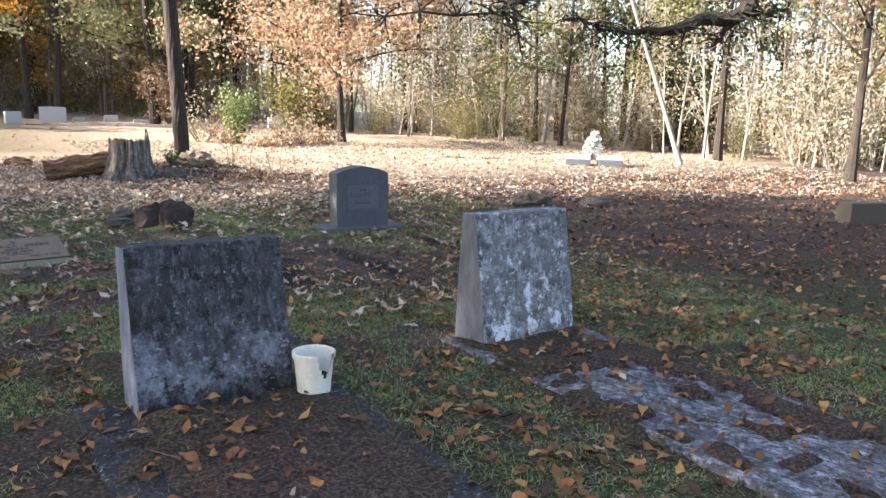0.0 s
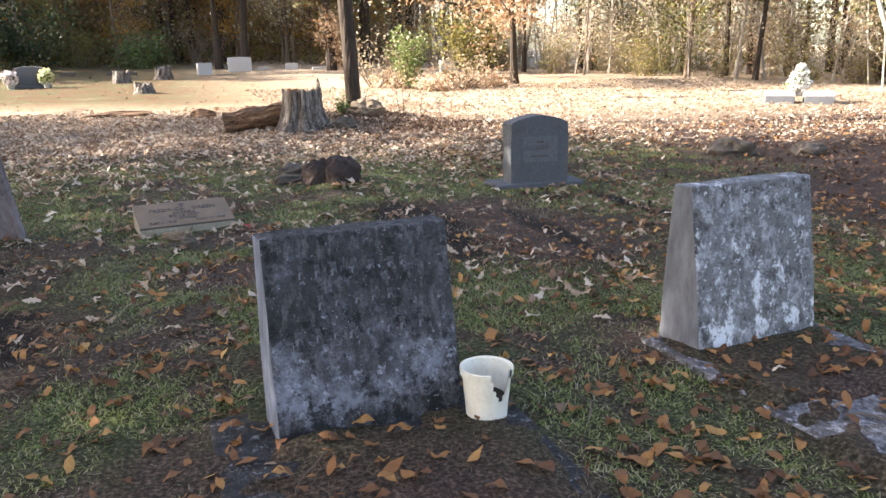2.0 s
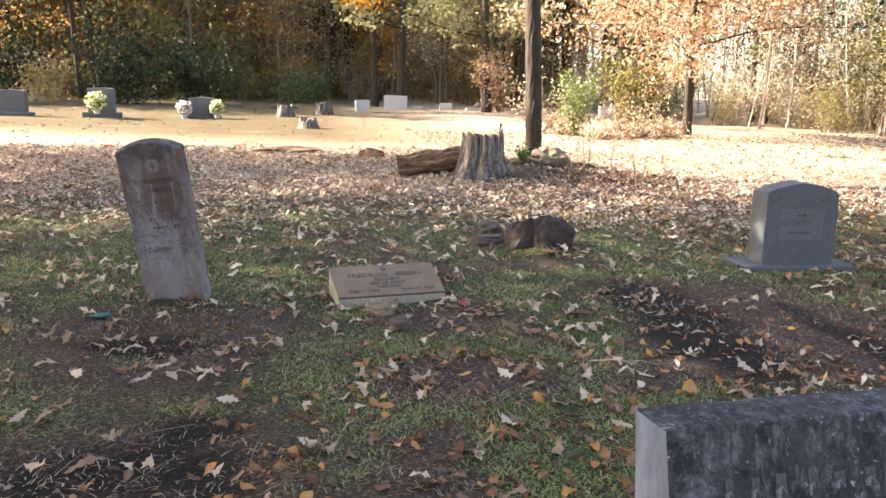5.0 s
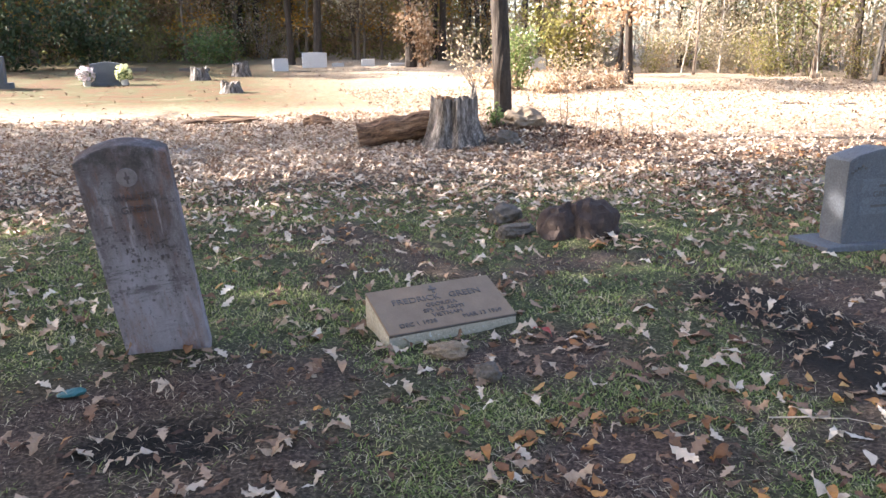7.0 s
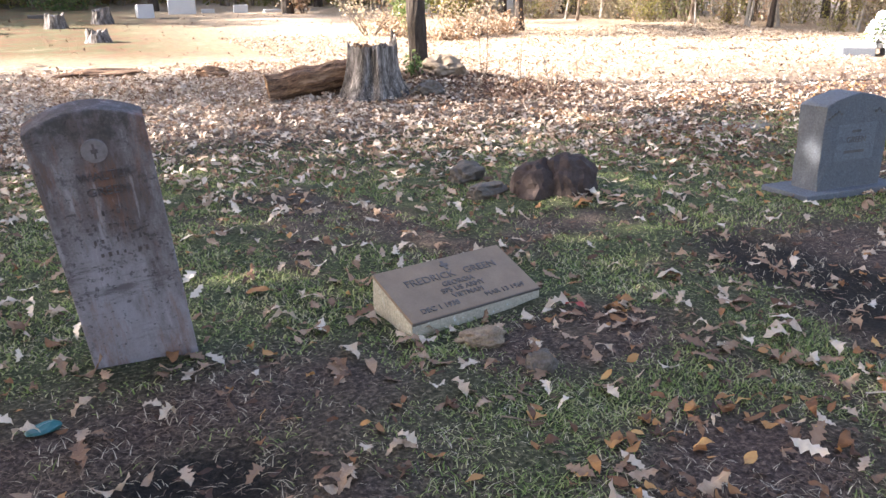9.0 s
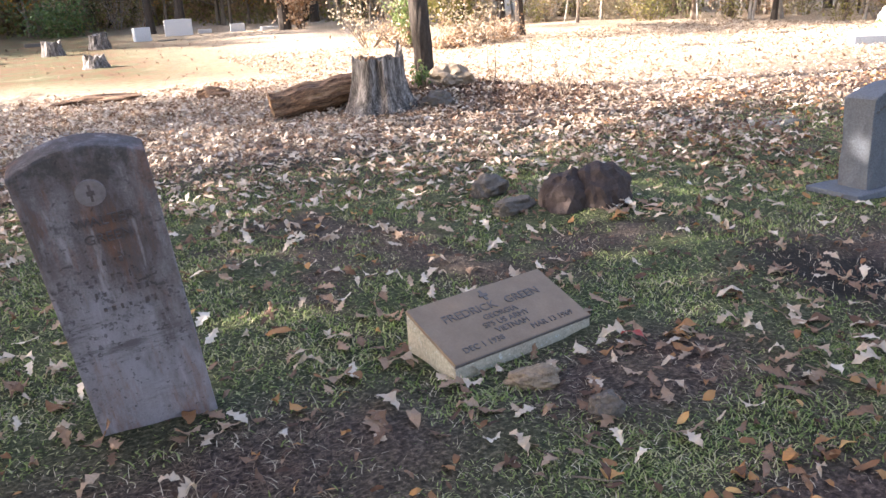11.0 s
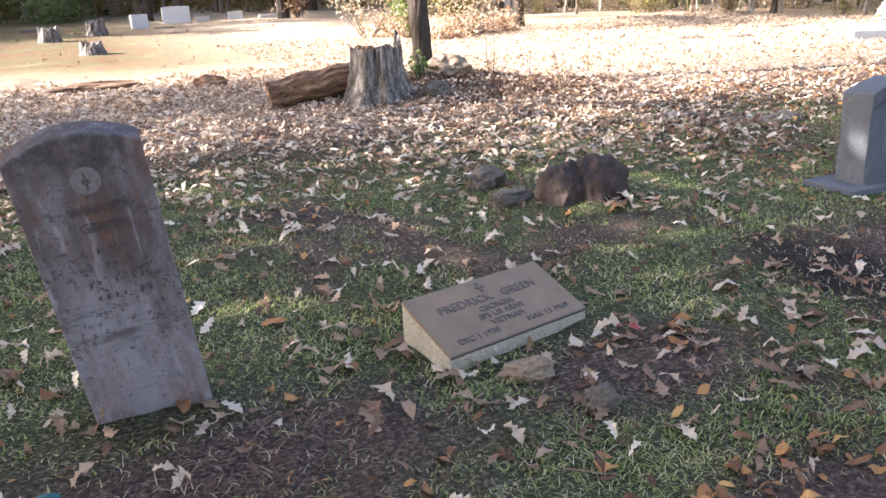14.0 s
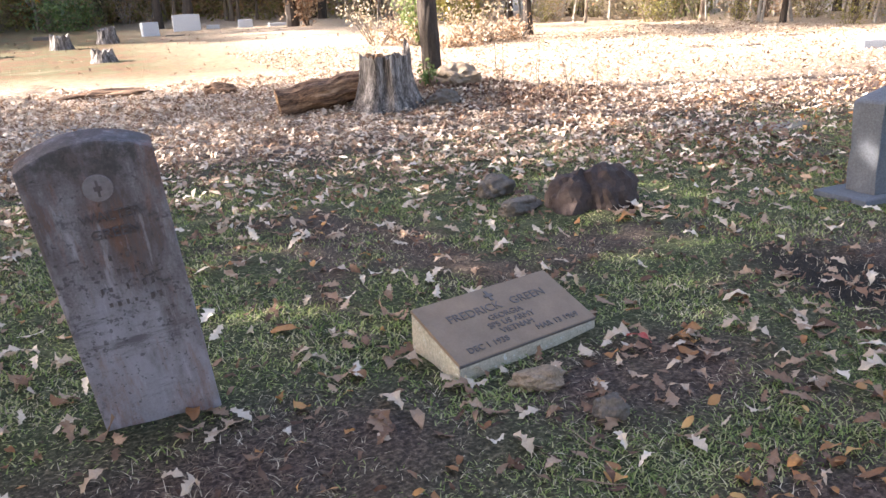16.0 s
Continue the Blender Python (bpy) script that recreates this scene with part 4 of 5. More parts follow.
def tree(name, label, x, y, height, radius, bark, leaf, crown_from, crown_r, leaves, leaf_size, seed, lean=(0, 0), limbs=10, clump=0.35,
         droop=0.0, rise=0.5, sides=9, rings=12, group="", limb_r=0.35, loose=0.0):
    rng = random.Random(seed)
    nr = np.random.RandomState(seed)
    t = thing(name, label, "tree", pose(x, y, gz(x, y) - 0.05), group)
    b = Build()
    n = rings
    pts, p = [], Vector((0, 0, 0))
    wob = rng.uniform(0, 6)
    for k in range(n + 1):
        u = k / n
        pts.append(Vector((lean[0] * u * height + 0.02 * height * 0.4 * math.sin(u * 5 + wob), lean[1] * u * height + 0.008 * height * math.sin(u * 4 + 2 * wob), u * height)))
    radii = [radius * (1.35 if k == 0 else 1.0) * (1 - 0.8 * k / n) + 0.004 for k in range(n + 1)]
    b.tube(pts, radii, sides, True, 0.05, seed)
    part("trunk", b, bark, t)
    lb, tips = Build(), []
    for k in range(limbs):
        u = crown_from + (0.98 - crown_from) * (k + rng.random()) / limbs
        i = min(int(u * n), n - 1)
        p = pts[i].lerp(pts[i + 1], u * n - i)
        a = rng.uniform(0, 2 * math.pi)
        ln = crown_r * (1.1 - 0.6 * (u - crown_from) / (1 - crown_from)) * rng.uniform(0.6, 1.1)
        lp = limb_points(p, (math.cos(a), math.sin(a), rise * rng.uniform(0.4, 1.3)), ln, rng, 6, droop)
        r0 = max(0.008, radii[i] * limb_r)
        lb.tube(lp, [r0 * (1 - 0.85 * j / 6) + 0.002 for j in range(7)], 5, False)
        tips += lp[2:]
        for q in range(3):
            j = rng.randint(2, 5)
            sp = limb_points(lp[j], (rng.uniform(-1, 1), rng.uniform(-1, 1), rng.uniform(-0.3, 0.9)), ln * rng.uniform(0.25, 0.5), rng, 4, droop)
            lb.tube(sp, [r0 * 0.4 * (1 - 0.8 * m / 4) + 0.0015 for m in range(5)], 4, False)
            tips += sp[1:]
    if limbs:
        tagged(part("branching", lb, bark, t), kind="stuff")
    if leaves and tips:
        tp = np.array([tuple(q) for q in tips])
        c = tp[nr.randint(0, len(tp), leaves)]
        c = c + nr.normal(size=(leaves, 3)) * clump * np.array([1, 1, 0.6])
        if loose:
            keep = value_noise(c[:, 0] + c[:, 2], c[:, 1] - c[:, 2], 0.9, seed) > loose
            c = c[keep]
        cb = Build()
        quads_cloud(cb, c, leaf_size, nr)
        tagged(part("crown", cb, leaf, t), kind="stuff")
    return t


tree("pine_tree", "tall straight tree with dark furrowed bark beside the stump", 3.64, 12.55, 15, 0.108, M_BARK, M_FOL_PINE, 0.5, 3.0, 3500, 0.09, 11, (-0.003, 0.0), 16, 0.4, sides=26, rings=110)
tree("oak_tree", "slender oak with russet autumn leaves", 10.05, 20.5, 6.5, 0.1, M_BARK, M_FOL_OAK, 0.24, 4.6, 20000, 0.06, 12, (0.01, 0), 34, 0.35, rise=0.22, sides=10, droop=0.02)
tree("oak_tree", "oak with golden orange autumn leaves", 3.5, 35.5, 9.5, 0.14, M_BARK, M_FOL_GOLD, 0.38, 2.4, 2600, 0.09, 13, (0, 0), 14, 0.3, rise=0.3)
tree("pale_tree", "pale leaning slender tree at the wood's edge", 14.9, 12.6, 8.5, 0.055, M_PALEBARK, M_FOL_TAN, 0.3, 1.8, 200, 0.05, 14, (-0.27, 0.25), 12, 0.2, rise=1.2)
tree("young_tree", "slim tree with brown bark at the wood's edge", 14.4, 8.4, 8.5, 0.08, M_BARK, M_FOL_OAK, 0.2, 1.7, 700, 0.06, 15, (0.03, 0), 14, 0.25, rise=0.9)

# unseen trees beside the path, added so that their crowns shade the graves
SHADE = ((-9.5, 9.0, 12.0), (-12.5, 12.0, 13.0), (-6.5, 12.0, 9.5), (-9.0, 4.5, 11.0), (-13.0, 7.0, 13.5), (-4.5, 8.0, 9.5), (-10.5, 17.0, 8.0), (-16.0, 10.0, 14.0), (-5.0, 2.5, 8.5), (-3.2, -1.6, 9.0), (3.0, -3.4, 10.0), (-6.9, 6.1, 9.5))
for k, (x, y, h) in enumerate(SHADE):
    tree("oak_tree", "broad shade tree out of view, with brown autumn leaves", x, y, h, 0.2, M_BARK, M_FOL_OAK, 0.3, 3.6, 5200, 0.11, 40 + k, (0, 0), 16, 0.55, rise=0.5)


def shrub(name, label, x, y, h, r, leaf, leaves, size, seed, stems=9, bark=M_TWIG, category="shrub", group="", stem_r=0.012, squeeze=0.7):
    rng, nr = random.Random(seed), np.random.RandomState(seed)
    t = thing(name, label, category, pose(x, y, gz(x, y) - 0.03), group)
    b, tips = Build(), []
    for k in range(stems):
        a = rng.uniform(0, 2 * math.pi)
        lp = limb_points((0.1 * r * math.cos(a), 0.1 * r * math.sin(a), 0), (r * squeeze * math.cos(a), r * squeeze * math.sin(a), h), h * rng.uniform(0.7, 1.1), rng, 6, 0.02, 0.14)
        b.tube(lp, [stem_r * (1 - 0.8 * j / 6) for j in range(7)], 4, False)
        tips += lp[1:]
        for q in range(3):
            sp = limb_points(lp[rng.randint(1, 5)], (rng.uniform(-1, 1), rng.uniform(-1, 1), rng.uniform(0, 1)), r * rng.uniform(0.3, 0.8), rng, 4)
            b.tube(sp, [stem_r * 0.5 * (1 - 0.7 * j / 4) for j in range(5)], 3, False)
            tips += sp
    tagged(part("branching", b, bark, t), kind="stuff")
    if leaves:
        tp = np.array([tuple(q) for q in tips])
        c = tp[nr.randint(0, len(tp), leaves)] + nr.normal(size=(leaves, 3)) * r * 0.16
        c[:, 2] = np.abs(c[:, 2])
        cb = Build()
        quads_cloud(cb, c, size, nr)
        tagged(part("foliage", cb, leaf, t), kind="stuff")
    return t


shrub("holly_bush", "glossy green evergreen bush among dry brambles", 6.9, 19.7, 1.55, 0.5, M_FOL_HOLLY, 1500, 0.04, 61, 10)
for k, (x, y, h, r) in enumerate(((8.2, 19.4, 0.6, 0.9), (6.7, 19.9, 0.7, 0.7), (9.2, 19.8, 0.5, 0.7), (7.4, 18.9, 0.45, 0.8), (6.2, 20.5, 1.5, 0.9), (8.6, 20.6, 1.2, 0.9))):
    shrub("bramble", "dry brown bramble thicket with dead leaves", x, y, h, r, M_FOL_TAN if k > 3 else M_FOL_OAK, 420, 0.04, 70 + k, 12, group="brambles", squeeze=1.2)
for k, (x, y, h) in enumerate(((4.3, 11.2, 0.75), (4.55, 11.0, 0.65), (4.7, 11.2, 0.5), (4.25, 11.9, 0.8), (4.9, 11.05, 0.45))):
    shrub("sapling", "thin leafless sapling among fallen leaves", x, y, h, 0.12, M_FOL_OAK, 10, 0.03, 80 + k, 2, group="saplings", stem_r=0.007)
shrub("ivy_tuft", "small green ivy at the foot of the tree", 3.45, 12.0, 0.3, 0.2, M_FOL_GREEN, 160, 0.03, 90, 6)

# ---- woods around the clearing ----
EDGE = [(-60, 36), (-22, 35), (-8, 35.5), (0, 39), (6, 39.5), (10, 35), (12.5, 26), (15.0, 21.5), (16.3, 17), (16.6, 12), (17.5, 7), (18, 0), (18, -14)]


def behind_edge(rng, lo, hi, first=0, last=len(EDGE) - 1):
    """A point lo to hi metres behind the edge of the woods."""
    k = rng.randint(first, last - 1)
    a, b = Vector((*EDGE[k], 0)), Vector((*EDGE[k + 1], 0))
    p = a.lerp(b, rng.random())
    d = (b - a).normalized()
    out = Vector((-d.y, d.x, 0))
    p += out * rng.uniform(lo, hi)
    return p.x, p.y


def along_edge(k, u, deep):
    a, b = Vector((*EDGE[k], 0)), Vector((*EDGE[k + 1], 0))
    d = (b - a).normalized()
    p = a.lerp(b, u) + Vector((-d.y, d.x, 0)) * deep
    return p.x, p.y


WOODS = []
for k in range(4):
    WOODS.append(tree("pine_tree", "tall pine with bare dark trunk in the woods", 0, -200 - k, 16, 0.13, M_BARK, M_FOL_PINE, 0.22, 2.4, 1300, 0.13, 100 + k, (0.015 * (k - 1.5), 0), 14, 0.4, sides=7, group="woodland pines"))
for k in range(4):
    WOODS.append(tree("oak_tree", "woodland tree with thin dry leaves", 0, -220 - k, 8, 0.075, M_TWIG, (M_FOL_OAK, M_FOL_TAN, M_FOL_OLIVE, M_FOL_GOLD)[k], 0.08, 2.2, 1500, 0.065, 110 + k, (0.03 * (k - 1.5), 0), 20, 0.3, sides=6, group="woodland oaks"))
for k in range(6):
    WOODS.append(tree("young_tree", "thin bare pale sapling in the woods", 0, -240 - k, 6.0, 0.035, M_PALEBARK if k % 3 else M_TWIG, M_FOL_TAN, 0.12, 1.0, 260, 0.05, 120 + k, (0.05 * (k - 2.5), 0.03), 14, 0.25, rise=1.3, sides=5, group="woodland saplings"))
BRUSH = [shrub("underbrush", "tangled dry underbrush at the wood's edge", 0, -260 - k, 1.9 + 0.35 * k, 1.3, (M_FOL_TAN, M_FOL_OLIVE, M_FOL_TAN, M_FOL_PINE, M_FOL_OAK)[k], 700, 0.05, 130 + k, 14, M_TWIG if k % 2 else M_PALEBARK, "underbrush", "underbrush") for k in range(5)]
place = random.Random(77)


def plant(proto, x, y, s=1.0):
    ob = copy_thing(proto, pose(x, y, gz(x, y) - 0.06, 0, 0, place.uniform(0, 360)))
    ob.scale = (s, s, s)


for k in range(110):
    x, y = behind_edge(place, 0.5, 24, 1, 5)
    plant(WOODS[place.randrange(4)], x, y, place.uniform(0.7, 1.3))
for k in range(30):
    x, y = behind_edge(place, 1.0, 16, 5, 12)
    plant(WOODS[place.randrange(4)], x, y, place.uniform(0.5, 0.9))
for k in range(18):
    x, y = behind_edge(place, 0.3, 6, 5, 12)
    plant(WOODS[place.randrange(4)], x, y, place.uniform(0.45, 0.8))
for k in range(60):
    x, y = behind_edge(place, 0.8, 14, 1, 5)
    plant(WOODS[place.choice((4, 5, 6, 7, 7))], x, y, place.uniform(0.8, 1.4))
for k in range(40):
    x, y = behind_edge(place, 0.8, 14, 5, 12)
    plant(WOODS[place.choice((4, 5, 5, 6, 6))], x, y, place.uniform(0.6, 1.1))
for k in range(260):
    x, y = behind_edge(place, 0.0, 10, 5, 12)
    plant(WOODS[8 + place.randrange(6)], x, y, place.uniform(0.6, 1.3))
for k in range(120):
    x, y = behind_edge(place, 0.3, 6, 5, 12)
    plant(BRUSH[place.choice((0, 1, 2, 3, 4, 0, 2))], x, y, place.uniform(0.4, 1.1))
for k in range(50):
    x, y = behind_edge(place, 0.3, 8, 1, 5)
    plant(BRUSH[place.choice((1, 3, 4))], x, y, place.uniform(0.4, 1.0))
for k in range(30):
    plant(WOODS[place.randrange(8)], place.uniform(-40, 30), place.uniform(-38, -22), place.uniform(0.8, 1.2))
for k in range(12):
    plant(WOODS[place.randrange(8)], place.uniform(-56, -48), place.uniform(-10, 34), place.uniform(0.7, 1.0))
for proto in WOODS + BRUSH:
    for o in (*proto.children_recursive, proto):
        bpy.data.objects.remove(o)


NORTH_X, NORTH_Y = (-60, -22, -8, 0, 6, 10, 14, 20, 40), (36, 35, 35.5, 39, 39.5, 36, 30, 27, 24)


def woods_north(n, x0, x1, lo, hi, top, size, material, label, seed, lift=0.0):
    """Leaf masses in the woods beyond the lawn, thinning upward."""
    nr = np.random.RandomState(seed)
    x = nr.uniform(x0, x1, n)
    y = np.interp(x, NORTH_X, NORTH_Y) + nr.uniform(lo, hi, n)
    z = ground_z(x, y) + lift + top * nr.rand(n) ** 1.4
    b = Build()
    quads_cloud(b, np.stack([x, y, z], 1), size, nr)
    tagged(part("far_woods", b, material), label, "woods", kind="stuff")


def woods_east(n, lo, hi, top, size, material, label, seed):
    nr = np.random.RandomState(seed)
    y = nr.uniform(-12, 30, n)
    x = np.interp(y, (-12, 0, 7, 12, 17, 21.5, 26, 30), (18, 18, 17.5, 16.6, 16.3, 15, 12.5, 11.5)) + nr.uniform(lo, hi, n)
    z = ground_z(x, y) + top * nr.rand(n) ** 1.4
    keep = value_noise(x + 0.7 * z, y - 0.7 * z, 0.5, seed) > 0.3
    b = Build()
    quads_cloud(b, np.stack([x, y, z], 1)[keep], size, nr)
    tagged(part("far_woods", b, material), label, "woods", kind="stuff")


woods_north(60000, -34, 16, 18, 42, 15.0, 0.34, M_FOL_DUSK, "dense shaded woods behind the far lawn", 201)
woods_north(30000, -30, 14, 5, 18, 8.0, 0.13, M_FOL_DUSK, "brown shaded leaves between the trunks", 205)
woods_north(9000, -26, 12, 1, 9, 3.5, 0.09, M_FOL_OLIVE, "olive and brown woodland undergrowth", 202)
woods_north(5000, -26, 10, 2, 10, 5.0, 0.09, M_FOL_GOLD, "orange leaves high between the trunks", 206, 3.0)
woods_east(9000, 9, 34, 3.2, 0.12, M_FOL_TAN, "pale dry woods beyond the clearing", 203)
woods_east(7000, 2, 18, 4.5, 0.06, M_FOL_OLIVE, "yellow green foliage in the bright woods", 204)
woods_east(5000, 0.5, 9, 5.0, 0.05, M_FOL_OAK, "russet and cream leaves on thin saplings", 207)

tree("pine_tree", "pine behind the lawn, low boughs painted light green as if sunlit", 7.4, 31.5, 12, 0.17, M_BARK, M_FOL_SUNLITPINE, 0.2, 3.4, 8000, 0.1, 301, (0, 0), 20, 0.4, rise=0.2)
tree("pine_tree", "pine behind the lawn, low boughs painted light green as if sunlit", 4.6, 35.0, 12, 0.17, M_BARK, M_FOL_SUNLITPINE, 0.25, 3.2, 4200, 0.12, 302, (0, 0), 18, 0.4, rise=0.2)
for k, (x, y, h, r, leaf, lab) in enumerate(((11.2, 26.5, 2.3, 1.3, M_FOL_OLIVE, "bright yellow green bush in the sun"), (-6.2, 33.6, 3.2, 2.0, M_FOL_DARK, "dark evergreen bush at the wood's edge"),
                                            (-10.5, 33.0, 3.0, 2.0, M_FOL_DARK, "dark evergreen bush at the wood's edge"), (-3.4, 35.0, 2.6, 1.6, M_FOL_DARK, "dark evergreen bush at the wood's edge"),
                                            (0.5, 37.5, 1.5, 1.6, M_FOL_GREEN, "low green bush in front of the woods"), (8.0, 31.3, 2.4, 0.9, M_FOL_OAK, "drooping bush with pinkish dry leaves"),
                                            (19.0, 16.0, 2.8, 1.3, M_FOL_DARK, "dark green cedar bush among pale saplings"))):
    shrub("bush", lab, x, y, h, r, leaf, 1500, 0.07 if h < 2.5 else 0.1, 310 + k, 14)


# the limb that hangs over the graves belongs to a cedar standing beside the plot
def overhanging_cedar():
    t = thing("cedar_tree", "cedar with dark drooping limbs over the graves", "tree", pose(9.6, 0.9, gz(9.6, 0.9) - 0.05))
    o = Vector((9.6, 0.9, 0))
    b = Build()
    b.tube([(0, 0, 0), (0.05, 0, 2), (0, 0.1, 5), (0.1, 0.1, 9)], [0.28, 0.22, 0.16, 0.05], 14, True, 0.05)
    part("trunk", b, M_BARK, t)
    rng, nr = random.Random(9), np.random.RandomState(9)
    tips = []

    def limb(points, r0, r1):
        lb = Build()
        pts = [Vector(p) - o for p in points]
        fine = []
        for i in range(len(pts) - 1):
            for s in range(4):
                q = pts[i].lerp(pts[i + 1], s / 4)
                fine.append(q + Vector((rng.uniform(-1, 1), rng.uniform(-1, 1), rng.uniform(-1, 1))) * 0.035)
        fine.append(pts[-1])
        n = len(fine) - 1
        lb.tube(fine, [r0 + (r1 - r0) * k / n for k in range(n + 1)], 8, True, 0.18, 3)
        for k in range(n):
            for q in range(5):
                sp = limb_points(fine[k], (rng.uniform(-1, 1), rng.uniform(-1, 1), rng.uniform(-0.7, 0.5)), rng.uniform(0.15, 0.5), rng, 4, 0.03, 0.3)
                lb.tube(sp, [0.012, 0.009, 0.006, 0.004, 0.002], 4, False)
                tips.extend(sp[2:])
        tagged(part("limb", lb, M_BARK, t), kind="stuff")

    K, L1, L2, L3, L4, R1, T1, U, P1, P0, Q0, Q1 = CEDAR
    limb([(9.6, 0.95, 4.2), U, K], 0.13, 0.09)
    limb([K, L1, L2], 0.085, 0.03)
    limb([L2, L3, L4], 0.03, 0.006)
    limb([K, T1], 0.05, 0.01)
    limb([K, R1], 0.04, 0.012)
    limb([(9.6, 0.95, 4.4), (7.6, 5.0, 3.4), P0], 0.09, 0.03)
    limb([P0, Q1, Q0], 0.022, 0.006)
    limb([P0, P1], 0.025, 0.006)
    c = np.array([tuple(p) for p in tips])
    c = c[nr.randint(0, len(c), 1100)] + nr.normal(size=(1100, 3)) * 0.06
    cb = Build()
    quads_cloud(cb, c, 0.025, nr)
    tagged(part("crown", cb, M_FOL_DARK, t), kind="stuff")


CEDAR = ((8.07, 6.16, 2.24), (7.42, 6.35, 2.1), (6.83, 6.55, 1.99), (6.46, 6.63, 2.0), (6.15, 6.75, 2.14), (8.49, 5.91, 2.32), (7.66, 6.25, 1.87),
         (8.15, 6.13, 2.63), (5.75, 7.11, 1.85), (5.8, 7.26, 2.27), (4.25, 7.96, 2.1), (5.57, 7.32, 2.12))
overhanging_cedar()


# ---- far gravestones ----
def upright(x, y, w, h, d, material, label, yaw=0, base=0.0, category="gravestone", rise=0.0, tilt=0):
    t = thing("gravestone", label, category, pose(x, y, gz(x, y) - 0.02, tilt, 0, yaw))
    z0 = 0.0
    if base:
        b = bmesh.new()
        part("base", block(b, rect(-w / 2 - 0.12, w / 2 + 0.12, -0.1, d + 0.1, -0.1), rect(-w / 2 - 0.12, w / 2 + 0.12, -0.1, d + 0.1, base), 0.01, 2, 0.004), material, t)
        z0 = base
    pts = rounded_outline(w, h - z0, rise, 10)
    b = slab_from_outline(pts, 0, d, 0.012)
    part("slab", b, material, t, at=pose(0, 0, z0 - (0 if base else 0.06)))
    return t


upright(4.12, 32.6, 0.9, 0.62, 0.25, M_WHITESTONE, "large white marble gravestone far across the lawn", -6, rise=0.02)
upright(5.05, 33.0, 0.45, 0.22, 0.22, M_WHITESTONE, "low white gravestone block beside the large one", -6)
upright(6.15, 32.8, 0.5, 0.36, 0.2, M_WHITESTONE, "small pale gravestone on the far lawn", -8)
upright(2.7, 30.3, 0.5, 0.5, 0.22, M_WHITESTONE, "leaning white gravestone on the far lawn", 12, tilt=-6)
upright(3.3, 29.6, 0.55, 0.1, 0.3, M_ROCK, "low grey marker beside the white gravestone", 0)
upright(7.4, 32.6, 0.9, 0.18, 0.3, M_WHITESTONE, "low white gravestone on the far lawn", -5)
upright(10.9, 27.8, 0.55, 0.45, 0.2, M_WHITESTONE, "pale gravestone among dry brush", -5, base=0.05)
upright(12.2, 29.5, 1.2, 0.35, 0.3, M_GRANITE, "grey gravestone behind dry brush", -5)
upright(-2.15, 24.7, 0.72, 0.6, 0.22, M_GRANITE, "grey granite double gravestone on a pale base", -3, base=0.1, rise=0.05)
upright(-4.62, 24.1, 0.66, 0.8, 0.22, M_GRANITE, "grey granite gravestone on a stepped pale base", -3, base=0.16, rise=0.04)
upright(-6.9, 24.4, 0.7, 0.7, 0.22, M_GRANITE, "grey granite gravestone on the far lawn", -3, base=0.12, rise=0.04)
upright(8.98, 5.06, 0.5, 0.31, 0.2, M_ROCK, "low grey granite gravestone block in leaf litter", -13)
for x, y, w in ((10.86, 18.2, 0.5), (10.2, 14.95, 0.5), (10.95, 14.5, 0.5), (13.3, 15.6, 0.5), (14.2, 15.8, 0.4)):
    upright(x, y, w, 0.1, 0.28, M_ROCK, "flat grey marker almost flush with the leaves", place.uniform(-15, 15), category="grave marker")
upright(-0.1, 31.5, 1.0, 0.18, 0.3, M_ROCK, "low grey gravestone near the woods", 0)
upright(-1.9, 31.8, 0.5, 0.2, 0.3, M_ROCK, "low grey gravestone near the woods", 0)


def bouquet(x, y, z, r, petal, label, seed, h=0.0):
    t = thing("flower_bouquet", label, "flowers", pose(x, y, z))
    nr = np.random.RandomState(seed)
    if h:
        b = Build()
        b.tube([(0, 0, 0), (0, 0, h * 0.4)], [0.07, 0.1], 12)
        part("vase", b, M_WHITESTONE, t)
    c = nr.normal(size=(260, 3))
    c = c / np.linalg.norm(c, axis=1)[:, None] * r * nr.uniform(0.6, 1.05, (260, 1))
    c[:, 2] += h * 0.4 + r * 0.8
    b = Build()
    quads_cloud(b, c, r * 0.22, nr, ratio=0.9)
    tagged(part("blossoms", b, petal, t), kind="stuff")
    b = Build()
    quads_cloud(b, c[:120] * np.array([1.05, 1.05, 0.9]), r * 0.22, nr)
    tagged(part("foliage", b, M_FOL_GREEN, t), kind="stuff")
    return t


bouquet(-2.58, 24.5, gz(-2.58, 24.5), 0.2, M_PETAL_PINK, "pale pink artificial flowers beside the double gravestone", 1, 0.3)
bouquet(-1.72, 24.5, gz(-1.72, 24.5) + 0.02, 0.2, M_PETAL_YELLOW, "cream yellow artificial flowers beside the double gravestone", 2, 0.35)
bouquet(-4.64, 23.75, gz(-4.64, 23.7) + 0.12, 0.24, M_PETAL_YELLOW, "white and yellow artificial flowers before a gravestone", 3, 0.35)


